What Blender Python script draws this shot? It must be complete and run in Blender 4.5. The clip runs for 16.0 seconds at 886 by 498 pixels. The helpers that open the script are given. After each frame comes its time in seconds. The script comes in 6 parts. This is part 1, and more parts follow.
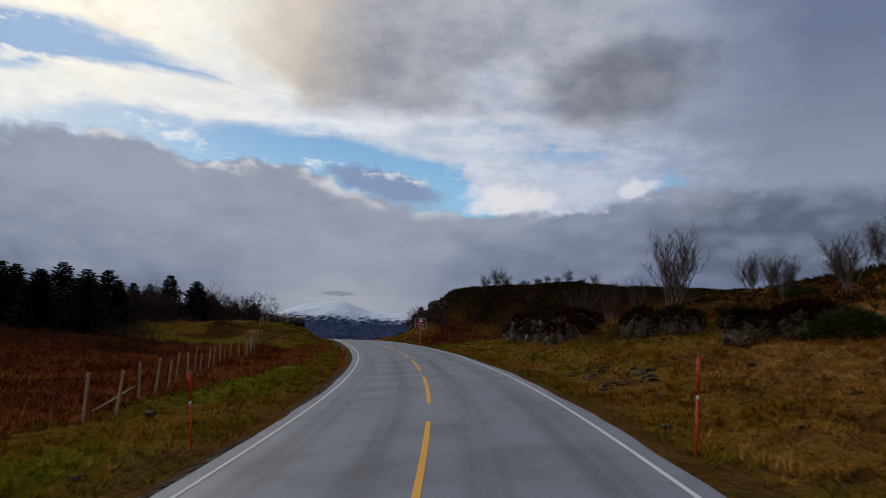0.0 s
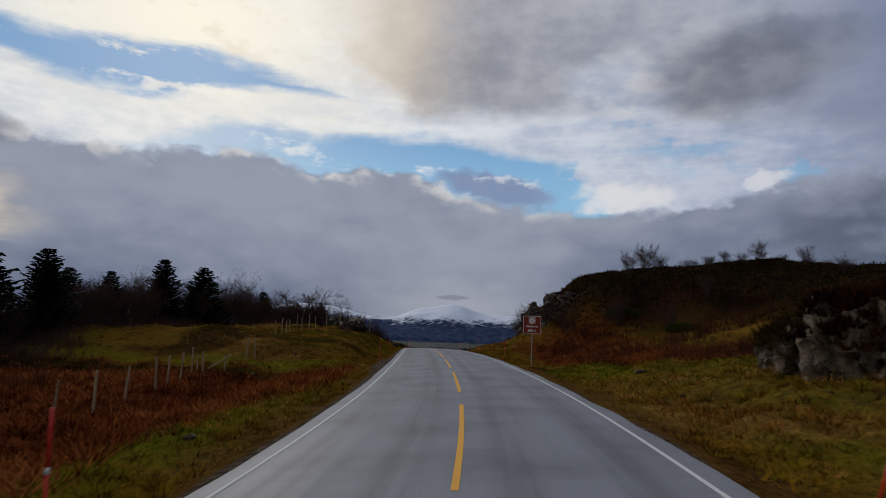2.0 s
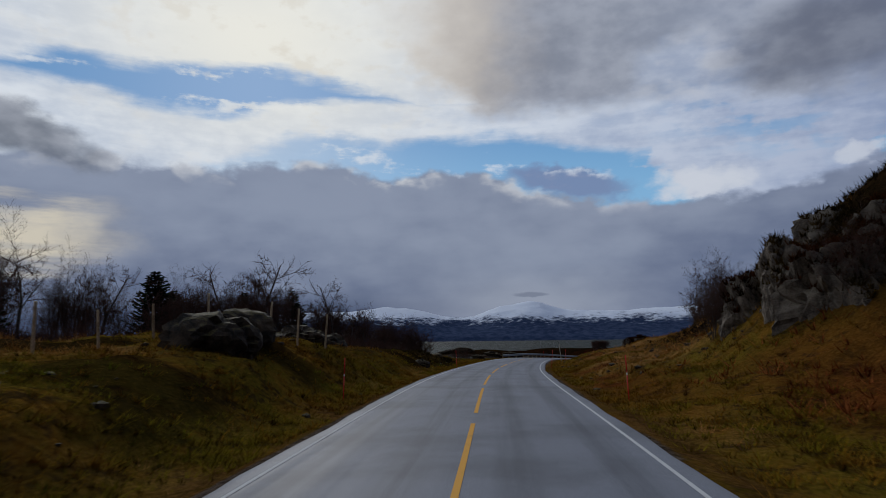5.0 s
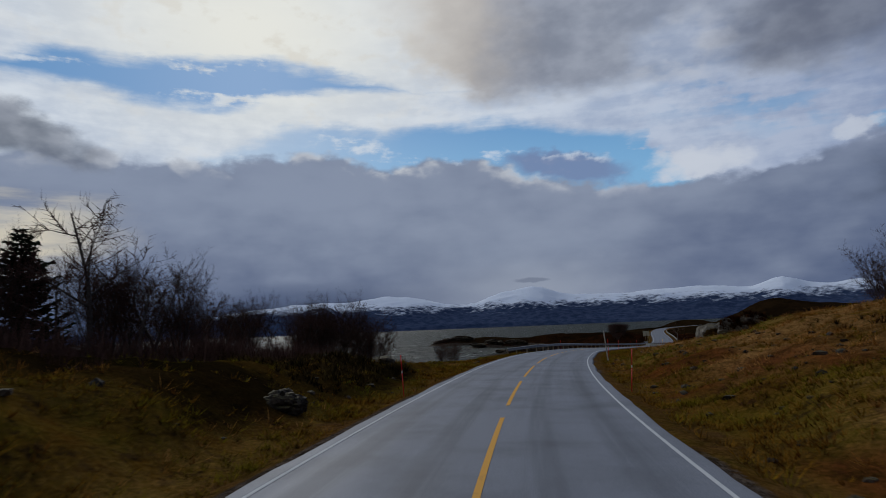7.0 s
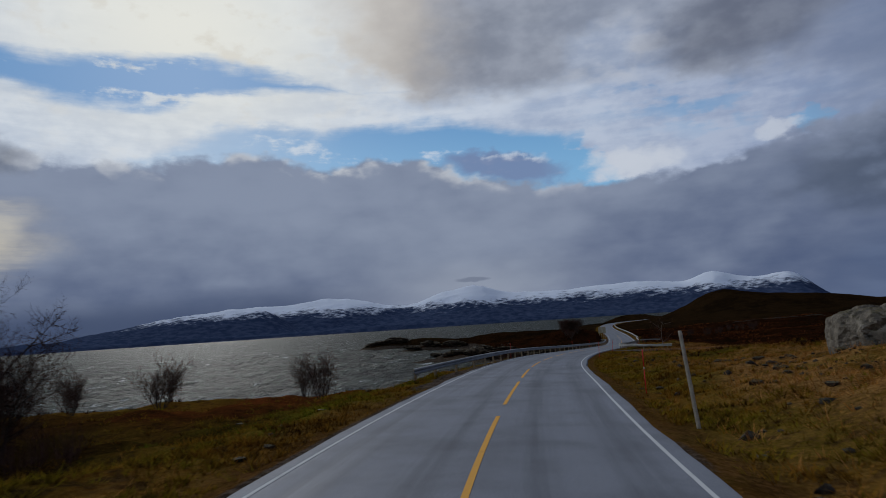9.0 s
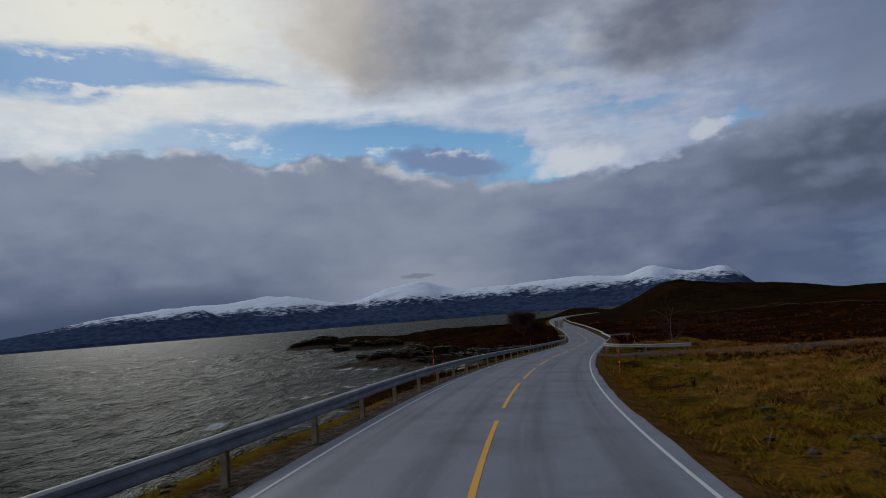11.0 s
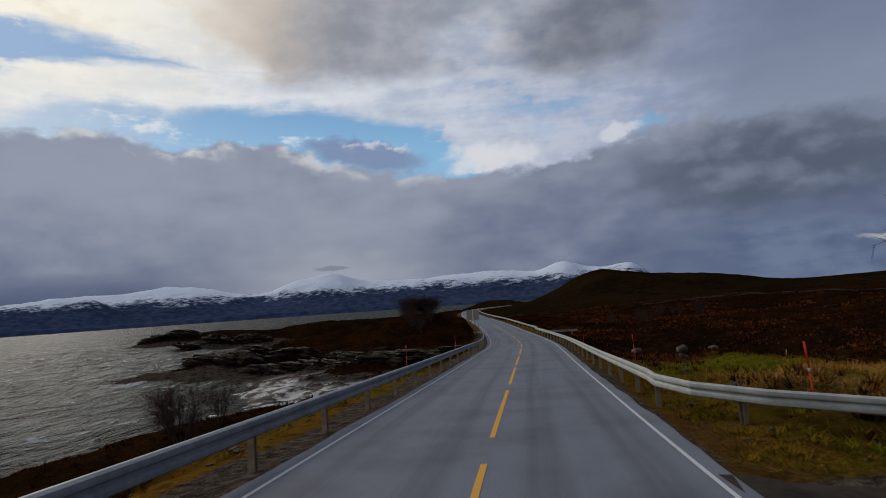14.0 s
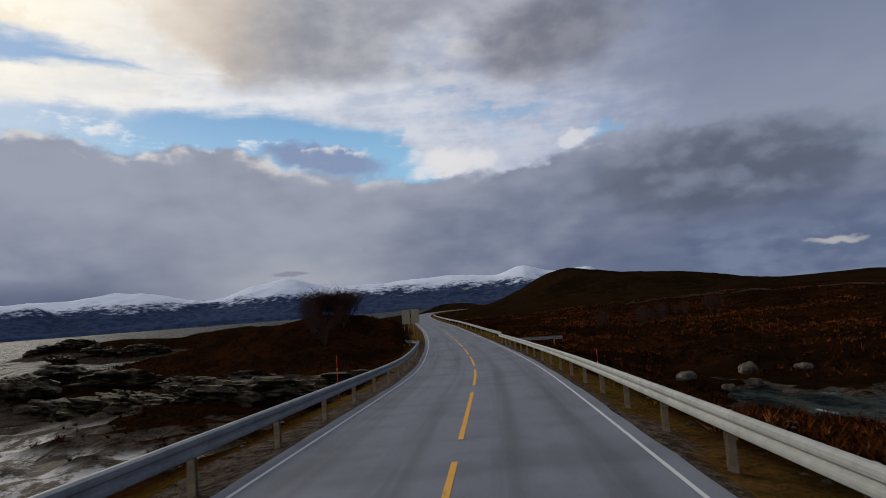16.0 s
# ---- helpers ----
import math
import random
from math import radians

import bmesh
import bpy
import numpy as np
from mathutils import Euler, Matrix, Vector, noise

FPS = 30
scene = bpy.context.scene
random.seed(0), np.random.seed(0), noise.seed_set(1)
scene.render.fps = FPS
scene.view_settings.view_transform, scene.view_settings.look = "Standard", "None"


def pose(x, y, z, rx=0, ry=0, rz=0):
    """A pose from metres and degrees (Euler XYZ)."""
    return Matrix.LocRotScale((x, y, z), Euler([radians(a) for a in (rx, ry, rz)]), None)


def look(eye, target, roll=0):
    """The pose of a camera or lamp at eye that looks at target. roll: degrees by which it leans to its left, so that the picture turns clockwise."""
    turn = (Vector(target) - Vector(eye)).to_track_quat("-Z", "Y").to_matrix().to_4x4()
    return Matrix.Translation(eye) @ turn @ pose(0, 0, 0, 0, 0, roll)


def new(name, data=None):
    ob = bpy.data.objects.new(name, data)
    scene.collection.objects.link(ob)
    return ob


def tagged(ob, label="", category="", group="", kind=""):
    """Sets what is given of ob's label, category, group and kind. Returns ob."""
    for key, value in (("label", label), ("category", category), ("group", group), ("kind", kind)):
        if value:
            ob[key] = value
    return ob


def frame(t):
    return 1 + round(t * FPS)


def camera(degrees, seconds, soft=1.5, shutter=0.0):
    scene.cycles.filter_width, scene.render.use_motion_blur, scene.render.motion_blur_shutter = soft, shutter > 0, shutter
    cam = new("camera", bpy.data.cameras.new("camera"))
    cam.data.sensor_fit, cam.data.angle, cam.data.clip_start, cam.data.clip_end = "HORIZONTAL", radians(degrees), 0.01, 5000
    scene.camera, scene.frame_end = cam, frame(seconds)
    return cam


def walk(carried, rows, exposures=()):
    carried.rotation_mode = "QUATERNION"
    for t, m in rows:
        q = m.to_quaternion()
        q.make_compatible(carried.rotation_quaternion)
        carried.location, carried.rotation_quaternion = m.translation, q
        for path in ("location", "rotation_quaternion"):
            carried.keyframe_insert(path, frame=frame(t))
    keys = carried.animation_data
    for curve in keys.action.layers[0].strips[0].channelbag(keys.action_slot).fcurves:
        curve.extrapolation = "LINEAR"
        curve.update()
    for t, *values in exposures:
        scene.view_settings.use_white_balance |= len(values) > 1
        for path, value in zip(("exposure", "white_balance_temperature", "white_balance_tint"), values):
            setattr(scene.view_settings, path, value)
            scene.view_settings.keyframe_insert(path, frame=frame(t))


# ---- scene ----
# The camera rides in a vehicle about two metres above a two-lane coastal road. Sea level is z = 0.
cam = camera(68.1, 16.0, soft=0.9, shutter=0.15)
PATH = [
    (0.0, pose(0.298, 0.080, 8.741, 98.051, -2.378, 0.064)),
    (0.5, pose(0.573, 8.337, 8.953, 98.077, -2.359, 2.814)),
    (1.0, pose(0.495, 16.587, 9.142, 97.817, -2.059, 5.220)),
    (1.5, pose(0.094, 24.796, 9.321, 97.837, -2.307, 7.686)),
    (2.0, pose(-0.604, 32.984, 9.506, 97.957, -2.020, 10.032)),
    (2.5, pose(-1.545, 41.187, 9.719, 98.001, -1.577, 11.847)),
    (3.0, pose(-2.692, 49.394, 9.945, 98.162, -1.171, 13.246)),
    (3.5, pose(-4.027, 57.597, 10.133, 98.046, -1.108, 14.646)),
    (4.0, pose(-5.443, 65.796, 10.269, 98.038, -0.697, 15.896)),
    (4.2, pose(-6.125, 69.075, 10.308, 98.032, -0.338, 16.171)),
    (5.0, pose(-8.805, 82.195, 10.440, 97.844, 0.682, 16.974)),
    (5.5, pose(-10.541, 90.397, 10.490, 97.757, 1.350, 17.505)),
    (6.3, pose(-13.425, 103.504, 10.512, 97.476, 2.231, 18.168)),
    (6.5, pose(-14.150, 106.782, 10.509, 97.209, 2.135, 18.048)),
    (7.0, pose(-15.861, 114.985, 10.443, 96.806, 2.329, 17.183)),
    (7.5, pose(-17.403, 123.230, 10.334, 96.806, 2.201, 16.156)),
    (8.0, pose(-18.760, 131.576, 10.233, 96.709, 2.528, 14.928)),
    (8.5, pose(-19.920, 140.061, 10.187, 96.761, 2.933, 13.455)),
    (9.0, pose(-20.942, 148.641, 10.177, 96.585, 3.760, 12.152)),
    (9.2, pose(-21.292, 152.085, 10.146, 96.231, 3.664, 11.603)),
    (10.0, pose(-22.583, 165.822, 10.005, 96.015, 4.013, 9.687)),
    (10.5, pose(-23.171, 174.391, 9.789, 96.001, 4.312, 8.547)),
    (11.3, pose(-23.681, 188.089, 9.327, 95.938, 4.815, 6.737)),
    (11.5, pose(-23.772, 191.505, 9.208, 95.987, 5.045, 6.314)),
    (12.0, pose(-23.697, 200.044, 8.915, 95.700, 4.863, 4.507)),
    (12.5, pose(-23.365, 208.572, 8.649, 95.286, 5.299, 2.997)),
    (13.0, pose(-22.850, 217.076, 8.378, 95.178, 5.219, 1.720)),
    (13.5, pose(-22.197, 225.533, 8.083, 95.171, 4.299, 0.625)),
    (14.0, pose(-21.460, 233.902, 7.774, 94.831, 4.028, -0.092)),
    (14.5, pose(-20.623, 242.155, 7.465, 94.810, 4.166, -0.876)),
    (15.0, pose(-19.650, 250.308, 7.146, 94.794, 3.483, -1.866)),
    (15.5, pose(-18.537, 258.410, 6.837, 94.966, 3.114, -2.980)),
    (16.0, pose(-17.324, 266.493, 6.551, 95.012, 4.434, -3.562)),
]
walk(cam, PATH, exposures=[(0.0, 0.06, 6500, 10), (1.5, 0.0, 6500, 10), (3.0, -0.14, 6400, 10), (4.0, -0.2, 6150, 10), (7.0, -0.28, 5900, 9), (9.0, -0.3, 5900, 9), (11.5, -0.32, 6100, 9), (13.0, -0.14, 6300, 10), (14.5, -0.05, 6450, 10), (16.0, 0.06, 6600, 11)])


# ---- world and sun ----
def lin(r, g, b):
    """A colour given in 8-bit display values, as linear values."""
    return tuple((v / 255 / 12.92 if v <= 10 else ((v / 255 + 0.055) / 1.055) ** 2.4) for v in (r, g, b))


class Nodes:
    """Short forms for building a node tree."""

    def __init__(self, tree):
        self.tree = tree
        tree.nodes.clear()

    def add(self, kind, **values):
        node = self.tree.nodes.new(kind)
        for key, value in values.items():
            setattr(node, key, value)
        return node

    def put(self, socket, value):
        if isinstance(value, bpy.types.NodeSocket):
            self.tree.links.new(value, socket)
        elif isinstance(value, (tuple, list)) and len(value) == 3 and socket.type == "RGBA":
            socket.default_value = (*value, 1)
        else:
            socket.default_value = value

    def math(self, op, a, b=0.0, c=0.0, clamp=False):
        node = self.add("ShaderNodeMath", operation=op, use_clamp=clamp)
        for socket, value in zip(node.inputs, (a, b, c)):
            self.put(socket, value)
        return node.outputs[0]

    def step(self, value, low, high, to_low=0.0, to_high=1.0):
        node = self.add("ShaderNodeMapRange", interpolation_type="SMOOTHSTEP")
        for socket, v in zip(node.inputs, (value, low, high, to_low, to_high)):
            self.put(socket, v)
        return node.outputs[0]

    def mix(self, fac, a, b, blend="MIX"):
        node = self.add("ShaderNodeMix", data_type="RGBA", blend_type=blend)
        for socket, v in ((node.inputs[0], fac), (node.inputs[6], a), (node.inputs[7], b)):
            self.put(socket, v)
        return node.outputs[2]

    def noise(self, vector, scale, detail=4.0, rough=0.55, warp=0.0):
        node = self.add("ShaderNodeTexNoise")
        if vector is not None:
            self.put(node.inputs["Vector"], vector)
        for key, v in (("Scale", scale), ("Detail", detail), ("Roughness", rough), ("Distortion", warp)):
            self.put(node.inputs[key], v)
        return node.outputs[0]

    def xyz(self, x, y, z=0.0):
        node = self.add("ShaderNodeCombineXYZ")
        for socket, v in zip(node.inputs, (x, y, z)):
            self.put(socket, v)
        return node.outputs[0]

    def vec(self, op, a, b):
        node = self.add("ShaderNodeVectorMath", operation=op)
        self.put(node.inputs[0], a)
        self.put(node.inputs[1], b)
        return node.outputs[0]


SUN_AZ, SUN_EL = 33.0, 25.0  # degrees to the left of +y, and above the horizon: behind bright cloud

world = bpy.data.worlds.new("sky")
scene.world = world
world.use_nodes = True
w = Nodes(world.node_tree)
coords = w.add("ShaderNodeTexCoord").outputs["Generated"]
split = w.add("ShaderNodeSeparateXYZ")
w.put(split.inputs[0], coords)
sx, sy, sz = split.outputs
az = w.math("MULTIPLY", w.math("ARCTAN2", w.math("MULTIPLY", sx, -1.0), sy), 57.2958)
el = w.math("MULTIPLY", w.math("ARCSINE", sz), 57.2958)


def add_all(*terms):
    total = terms[0]
    for t in terms[1:]:
        total = w.math("ADD", total, t)
    return total


def scaled(v, k):
    return w.math("MULTIPLY", v, k)


def drift(scale_az, scale_el, seed, detail, rough=0.55):
    """Three unlike noises over the sky, each about -0.5 to 0.5."""
    node = w.add("ShaderNodeTexNoise")
    w.put(node.inputs["Vector"], w.xyz(scaled(az, scale_az), scaled(el, scale_el), seed))
    for key, v in (("Scale", 1.0), ("Detail", detail), ("Roughness", rough)):
        w.put(node.inputs[key], v)
    parts = w.add("ShaderNodeSeparateColor")
    w.put(parts.inputs[0], node.outputs["Color"])
    return [w.math("SUBTRACT", c, 0.5) for c in parts.outputs[:3]]


def oval(x, y, cx, cy, rx, ry):
    """The squared distance from a centre, in units of an oval's half-widths."""
    return w.math("ADD", w.math("POWER", w.math("DIVIDE", w.math("SUBTRACT", x, cx), rx), 2.0), w.math("POWER", w.math("DIVIDE", w.math("SUBTRACT", y, cy), ry), 2.0))


def bell(v):
    return w.math("EXPONENT", scaled(v, -1.0))


def curve(x, knots):
    """A value read off straight lines between knots (x, value), in rising order of x; level beyond the ends."""
    x0, x1 = knots[0][0], knots[-1][0]
    low, high = min(v for _, v in knots), max(v for _, v in knots)
    node = w.add("ShaderNodeValToRGB")
    stops = node.color_ramp.elements
    while len(stops) < len(knots):
        stops.new(0.5)
    for stop, (at, v) in zip(stops, knots):
        stop.position = (at - x0) / (x1 - x0)
    for stop, (at, v) in zip(stops, knots):
        k = (v - low) / (high - low)
        stop.color = (k, k, k, 1)
    w.put(node.inputs[0], w.math("DIVIDE", w.math("SUBTRACT", x, x0), x1 - x0))
    return w.math("ADD", scaled(node.outputs[0], high - low), low)


def puffs(scale_az, scale_el, seed):
    """Rounded heads, as of heaped cloud: 0 at their rims, about 1 in their middles."""
    node = w.add("ShaderNodeTexVoronoi", feature="SMOOTH_F1")
    w.put(node.inputs["Vector"], w.xyz(scaled(add_all(az, scaled(billow[0], 2.0)), scale_az), scaled(add_all(el, scaled(billow[1], 1.0)), scale_el), seed))
    w.put(node.inputs["Scale"], 1.0)
    w.put(node.inputs["Smoothness"], 0.35)
    return w.math("SUBTRACT", 1.0, node.outputs["Distance"])


slow = drift(0.07, 0.16, 3.1, 3.0)
billow = drift(0.3, 0.5, 8.4, 4.0, 0.5)
grain = drift(0.8, 1.3, 1.2, 4.0, 0.55)
strand = drift(0.13, 0.75, 5.7, 5.0, 0.55)
heads = puffs(0.33, 0.6, 2.0)
# Places in the sky, pushed about so that every edge comes out as cloud.
ax = add_all(az, scaled(billow[0], 5.0), scaled(grain[0], 1.4))
ey = add_all(el, scaled(billow[1], 2.4), scaled(grain[1], 1.1))
es = add_all(el, scaled(strand[1], 2.2), scaled(grain[2], 0.7))

# Clear air between the clouds.
air = w.add("ShaderNodeTexSky", sky_type="NISHITA", sun_disc=False, sun_elevation=radians(SUN_EL), sun_rotation=radians(-SUN_AZ), air_density=1.0, dust_density=0.6)
blue = w.mix(0.8, w.mix(1.0, air.outputs[0], (0.07, 0.07, 0.07), "MULTIPLY"), w.mix(w.step(el, 11.0, 20.0), lin(136, 188, 224), lin(96, 152, 202)))

# High white cloud, thinner and greyer to the right, with a warm glow where the sun stands behind it.
glow = bell(oval(az, el, SUN_AZ, SUN_EL, 17.0, 9.0))
pale = w.mix(w.step(ax, -30.0, 26.0), lin(172, 180, 200), lin(228, 232, 237))
mottle = w.step(add_all(scaled(slow[2], 0.7), scaled(billow[2], 0.6), scaled(strand[0], 0.7), scaled(grain[1], 0.3)), -0.2, 0.22)
pale = w.mix(mottle, w.mix(1.0, pale, (0.68, 0.73, 0.82), "MULTIPLY"), pale)
white = w.mix(glow, pale, (1.0, 0.94, 0.8))
white = w.mix(w.math("MULTIPLY", glow, w.step(add_all(billow[2], scaled(grain[2], 0.5)), 0.0, 0.22, 0.0, 0.4)), white, lin(226, 212, 190))

# Two long blue rifts: the upper edge and the lower edge of each, from right to left.
RIFT_TOP = ((19.0, 19.8), (21.0, 20.9), (24.0, 21.5), (28.0, 22.2), (33.0, 22.6), (38.0, 22.3), (44.0, 21.8), (48.0, 22.0), (53.0, 20.2))
RIFT_LOW = ((19.0, 20.6), (26.0, 20.5), (31.6, 19.8), (35.0, 18.7), (41.0, 18.6), (46.0, 19.4), (53.0, 19.8))
upper = w.math("MINIMUM", w.math("SUBTRACT", curve(az, RIFT_TOP), es), w.math("SUBTRACT", es, curve(az, RIFT_LOW)))
GAP_TOP = ((-6.0, 10.5), (-4.0, 12.2), (-1.5, 15.4), (3.0, 16.1), (7.0, 17.0), (12.0, 17.7), (17.0, 17.7), (22.0, 16.9), (26.0, 17.8), (30.0, 17.5), (35.0, 15.4), (40.0, 13.0))
lower = w.math("SUBTRACT", curve(ax, GAP_TOP), es)
open_air = w.math("MAXIMUM", w.step(upper, -0.7, 0.7), w.math("MULTIPLY", w.step(lower, -0.5, 0.9), curve(az, ((-6.0, 1.0), (20.0, 1.0), (26.0, 0.8), (35.0, 0.5)))))
thin = w.math("MULTIPLY", w.step(add_all(strand[2], scaled(billow[1], 0.9), scaled(grain[0], 0.3)), -0.02, 0.2), bell(oval(az, add_all(el, w.step(az, -14.0, -4.0, 1.2, -1.2)), -9.5, 16.9, 7.0, 2.2)))
hole = w.step(oval(add_all(az, scaled(grain[0], 3.0)), add_all(el, scaled(grain[1], 2.0)), -18.9, 13.7, 1.5, 0.9), 1.3, 0.3)
open_air = w.math("MAXIMUM", open_air, w.math("MAXIMUM", scaled(thin, 0.6), scaled(hole, 0.7)))
wisp = w.step(add_all(strand[0], scaled(grain[1], 0.5)), 0.06, 0.24)
open_air = w.math("MULTIPLY", open_air, w.math("SUBTRACT", 1.0, scaled(wisp, 0.75)))
colour = w.mix(open_air, white, blue)

# Brighter heaps under and beside the lower rift.
for cx, cy, rx, ry, k in ((-5.2, 12.4, 3.8, 1.3, 0.8), (-16.3, 13.5, 2.0, 0.7, 0.6)):
    heap = w.step(oval(add_all(az, scaled(billow[0], 5.0), scaled(grain[0], 2.0)), add_all(el, scaled(billow[1], 2.4), scaled(grain[1], 1.6)), cx, cy, rx, ry), 1.5, 0.2)
    colour = w.mix(scaled(heap, k), colour, lin(222, 222, 224))

# The dark cloud overhead, to the right of the sun, warm along its lit edge, with a lit gap in it.
axs = add_all(az, scaled(slow[0], 3.0), scaled(billow[0], 5.0), scaled(grain[0], 1.0))
eys = add_all(el, scaled(billow[1], 2.6), scaled(grain[1], 1.0))
DARK_LOW = ((-24.0, 16.0), (-19.0, 17.2), (-13.0, 18.2), (-9.0, 19.2), (-1.0, 19.5), (5.0, 19.2), (11.5, 19.3), (16.0, 20.9), (18.5, 22.3), (20.5, 24.3), (28.0, 28.0))
dark = w.math("MULTIPLY", w.step(w.math("SUBTRACT", eys, curve(axs, DARK_LOW)), -1.0, 1.4), w.step(axs, 25.0, 13.0))
gap = w.step(oval(axs, eys, -5.0, 21.6, 5.2, 2.6), 1.35, 0.15)
dark_colour = w.mix(w.step(add_all(scaled(billow[2], 0.6), scaled(slow[2], 0.6), scaled(grain[2], 0.2)), -0.2, 0.2), lin(140, 143, 153), lin(168, 170, 178))
dark_colour = w.mix(w.step(axs, 6.0, 19.0), dark_colour, lin(214, 201, 184))
dark_colour = w.mix(w.step(az, -10.0, -26.0), dark_colour, lin(124, 133, 158))
dark = w.math("MULTIPLY", dark, curve(az, ((-24.0, 0.6), (-8.0, 0.68), (2.0, 0.9), (8.0, 1.0))))
colour = w.mix(w.math("MULTIPLY", dark, w.math("SUBTRACT", 1.0, scaled(gap, 0.65))), colour, dark_colour)
lit_gap = w.math("MULTIPLY", gap, w.step(add_all(heads, scaled(billow[2], 1.2)), 0.35, 0.75))
colour = w.mix(scaled(lit_gap, 0.4), colour, lin(212, 208, 206))
blob = w.step(oval(add_all(axs, w.step(el, 18.0, 26.0, -2.0, 2.0)), eys, -15.6, 22.2, 7.4, 3.4), 1.9, 0.0)
colour = w.mix(scaled(blob, 0.76), colour, w.mix(w.step(billow[2], -0.15, 0.2), lin(100, 103, 116), lin(124, 127, 138)))

# Grey veil over the right-hand sky.
veil = w.step(add_all(ax, scaled(slow[2], 8.0)), -17.0, -30.0)
colour = w.mix(scaled(veil, 0.88), colour, w.mix(w.step(ey, 12.0, 26.0), lin(132, 141, 161), lin(99, 112, 139)))

# The low bank of shower cloud above the mountains: its upper edge from right to left.
BANK_TOP = ((-40.0, 8.0), (-34.0, 10.6), (-28.0, 12.6), (-22.7, 13.4), (-18.0, 13.0), (-13.0, 12.0), (-8.0, 11.3), (-2.0, 11.2), (3.0, 11.8), (8.0, 12.6), (11.0, 13.6), (14.0, 14.7), (18.0, 14.5), (22.0, 14.0), (25.0, 15.0), (29.0, 15.6), (34.0, 14.8), (40.0, 14.1), (46.0, 14.6), (52.0, 13.9))
tall = add_all(el, scaled(billow[1], 2.2), scaled(grain[1], 1.1), scaled(heads, -1.1), 0.6)
depth = w.math("SUBTRACT", curve(add_all(az, scaled(billow[0], 2.5)), BANK_TOP), tall)
bank = w.step(depth, -0.4, 0.55)
shade = add_all(w.step(el, 13.0, 2.5, 0.0, 0.5), scaled(slow[2], 1.0), scaled(billow[2], 0.55), scaled(strand[2], 0.3), scaled(heads, -0.25), w.step(az, 4.0, -26.0, 0.0, 0.38))
grey = w.mix(w.step(shade, -0.35, 0.95), lin(149, 156, 172), lin(90, 101, 128))
bright = bell(oval(add_all(az, scaled(billow[0], 4.0)), add_all(el, scaled(slow[1], 3.0)), 14.0, 6.5, 12.0, 4.0))
grey = w.mix(scaled(bright, 0.4), grey, lin(160, 166, 179))
rim = w.math("MULTIPLY", w.step(depth, 1.6, 0.1), w.step(add_all(heads, scaled(billow[2], 1.6)), 0.42, 0.78))
rim = w.math("MULTIPLY", rim, curve(az, ((-30.0, 0.35), (-8.0, 0.3), (2.0, 0.55), (16.0, 0.7), (20.0, 1.0), (24.0, 1.0), (28.0, 0.6), (52.0, 0.45))))
grey = w.mix(rim, grey, w.mix(w.step(az, -12.0, 14.0), lin(164, 170, 188), lin(232, 229, 224)))
rain = w.math("MULTIPLY", w.step(add_all(el, scaled(slow[0], 2.0)), 4.6, 1.3), w.step(az, 12.0, 25.0))
grey = w.mix(rain, grey, lin(80, 90, 114))
haze = w.math("MULTIPLY", w.step(add_all(el, scaled(billow[1], 2.0)), 7.0, 3.0), bell(oval(add_all(az, scaled(billow[0], 5.0)), el, 9.0, 3.0, 8.0, 9.0)))
grey = w.mix(scaled(haze, 0.75), grey, lin(166, 170, 180))
colour = w.mix(bank, colour, grey)

# A small blue-grey cumulus in the lower rift, lit along its top.
hx = add_all(az, scaled(billow[0], 2.5), scaled(grain[0], 1.4))
hy = add_all(el, scaled(billow[1], 1.2), scaled(grain[1], 1.4), scaled(heads, -0.8), w.step(az, 0.0, 12.0, 1.1, -0.7))
heap = w.step(oval(hx, hy, 6.0, 13.2, 5.6, 1.35), 1.4, 0.3)
lit = w.math("MULTIPLY", w.step(hy, 13.5, 14.3), w.step(add_all(heads, scaled(grain[2], 1.0)), 0.45, 0.7))
colour = w.mix(scaled(heap, 0.9), colour, w.mix(scaled(lit, 0.9), lin(128, 142, 174), lin(224, 225, 228)))

# Dark rolls of cloud to the right and left, and the bright slits below them.
roll_r = w.step(oval(ax, add_all(ey, scaled(heads, -0.8)), -28.0, 9.0, 11.5, 3.6), 1.5, 0.2)
colour = w.mix(scaled(roll_r, 0.88), colour, w.mix(w.step(add_all(scaled(heads, 0.5), billow[2]), 0.1, 0.5), lin(84, 93, 110), lin(116, 125, 144)))
low_r = w.math("MULTIPLY", w.step(az, -16.0, -28.0), w.step(add_all(el, scaled(billow[1], 1.6)), 6.0, 3.6))
colour = w.mix(scaled(low_r, 0.75), colour, w.mix(w.step(add_all(billow[2], scaled(strand[1], 0.6)), -0.2, 0.2), lin(88, 102, 130), lin(116, 129, 154)))
slit_r = w.step(oval(add_all(az, scaled(billow[0], 5.0)), add_all(el, scaled(billow[1], 2.0), scaled(grain[1], 1.0)), -34.8, 2.7, 1.5, 0.32), 2.1, 0.0)
colour = w.mix(scaled(slit_r, 0.48), colour, lin(212, 208, 202))
roll_l = w.step(oval(add_all(az, scaled(billow[0], 4.0), scaled(grain[0], 1.5)), add_all(ey, scaled(heads, -0.8), w.step(az, 44.0, 54.0, 1.4, -0.9)), 51.5, 15.0, 6.5, 1.9), 1.5, 0.2)
colour = w.mix(scaled(roll_l, 0.85), colour, w.mix(w.step(billow[2], -0.15, 0.2), lin(104, 108, 118), lin(146, 148, 156)))
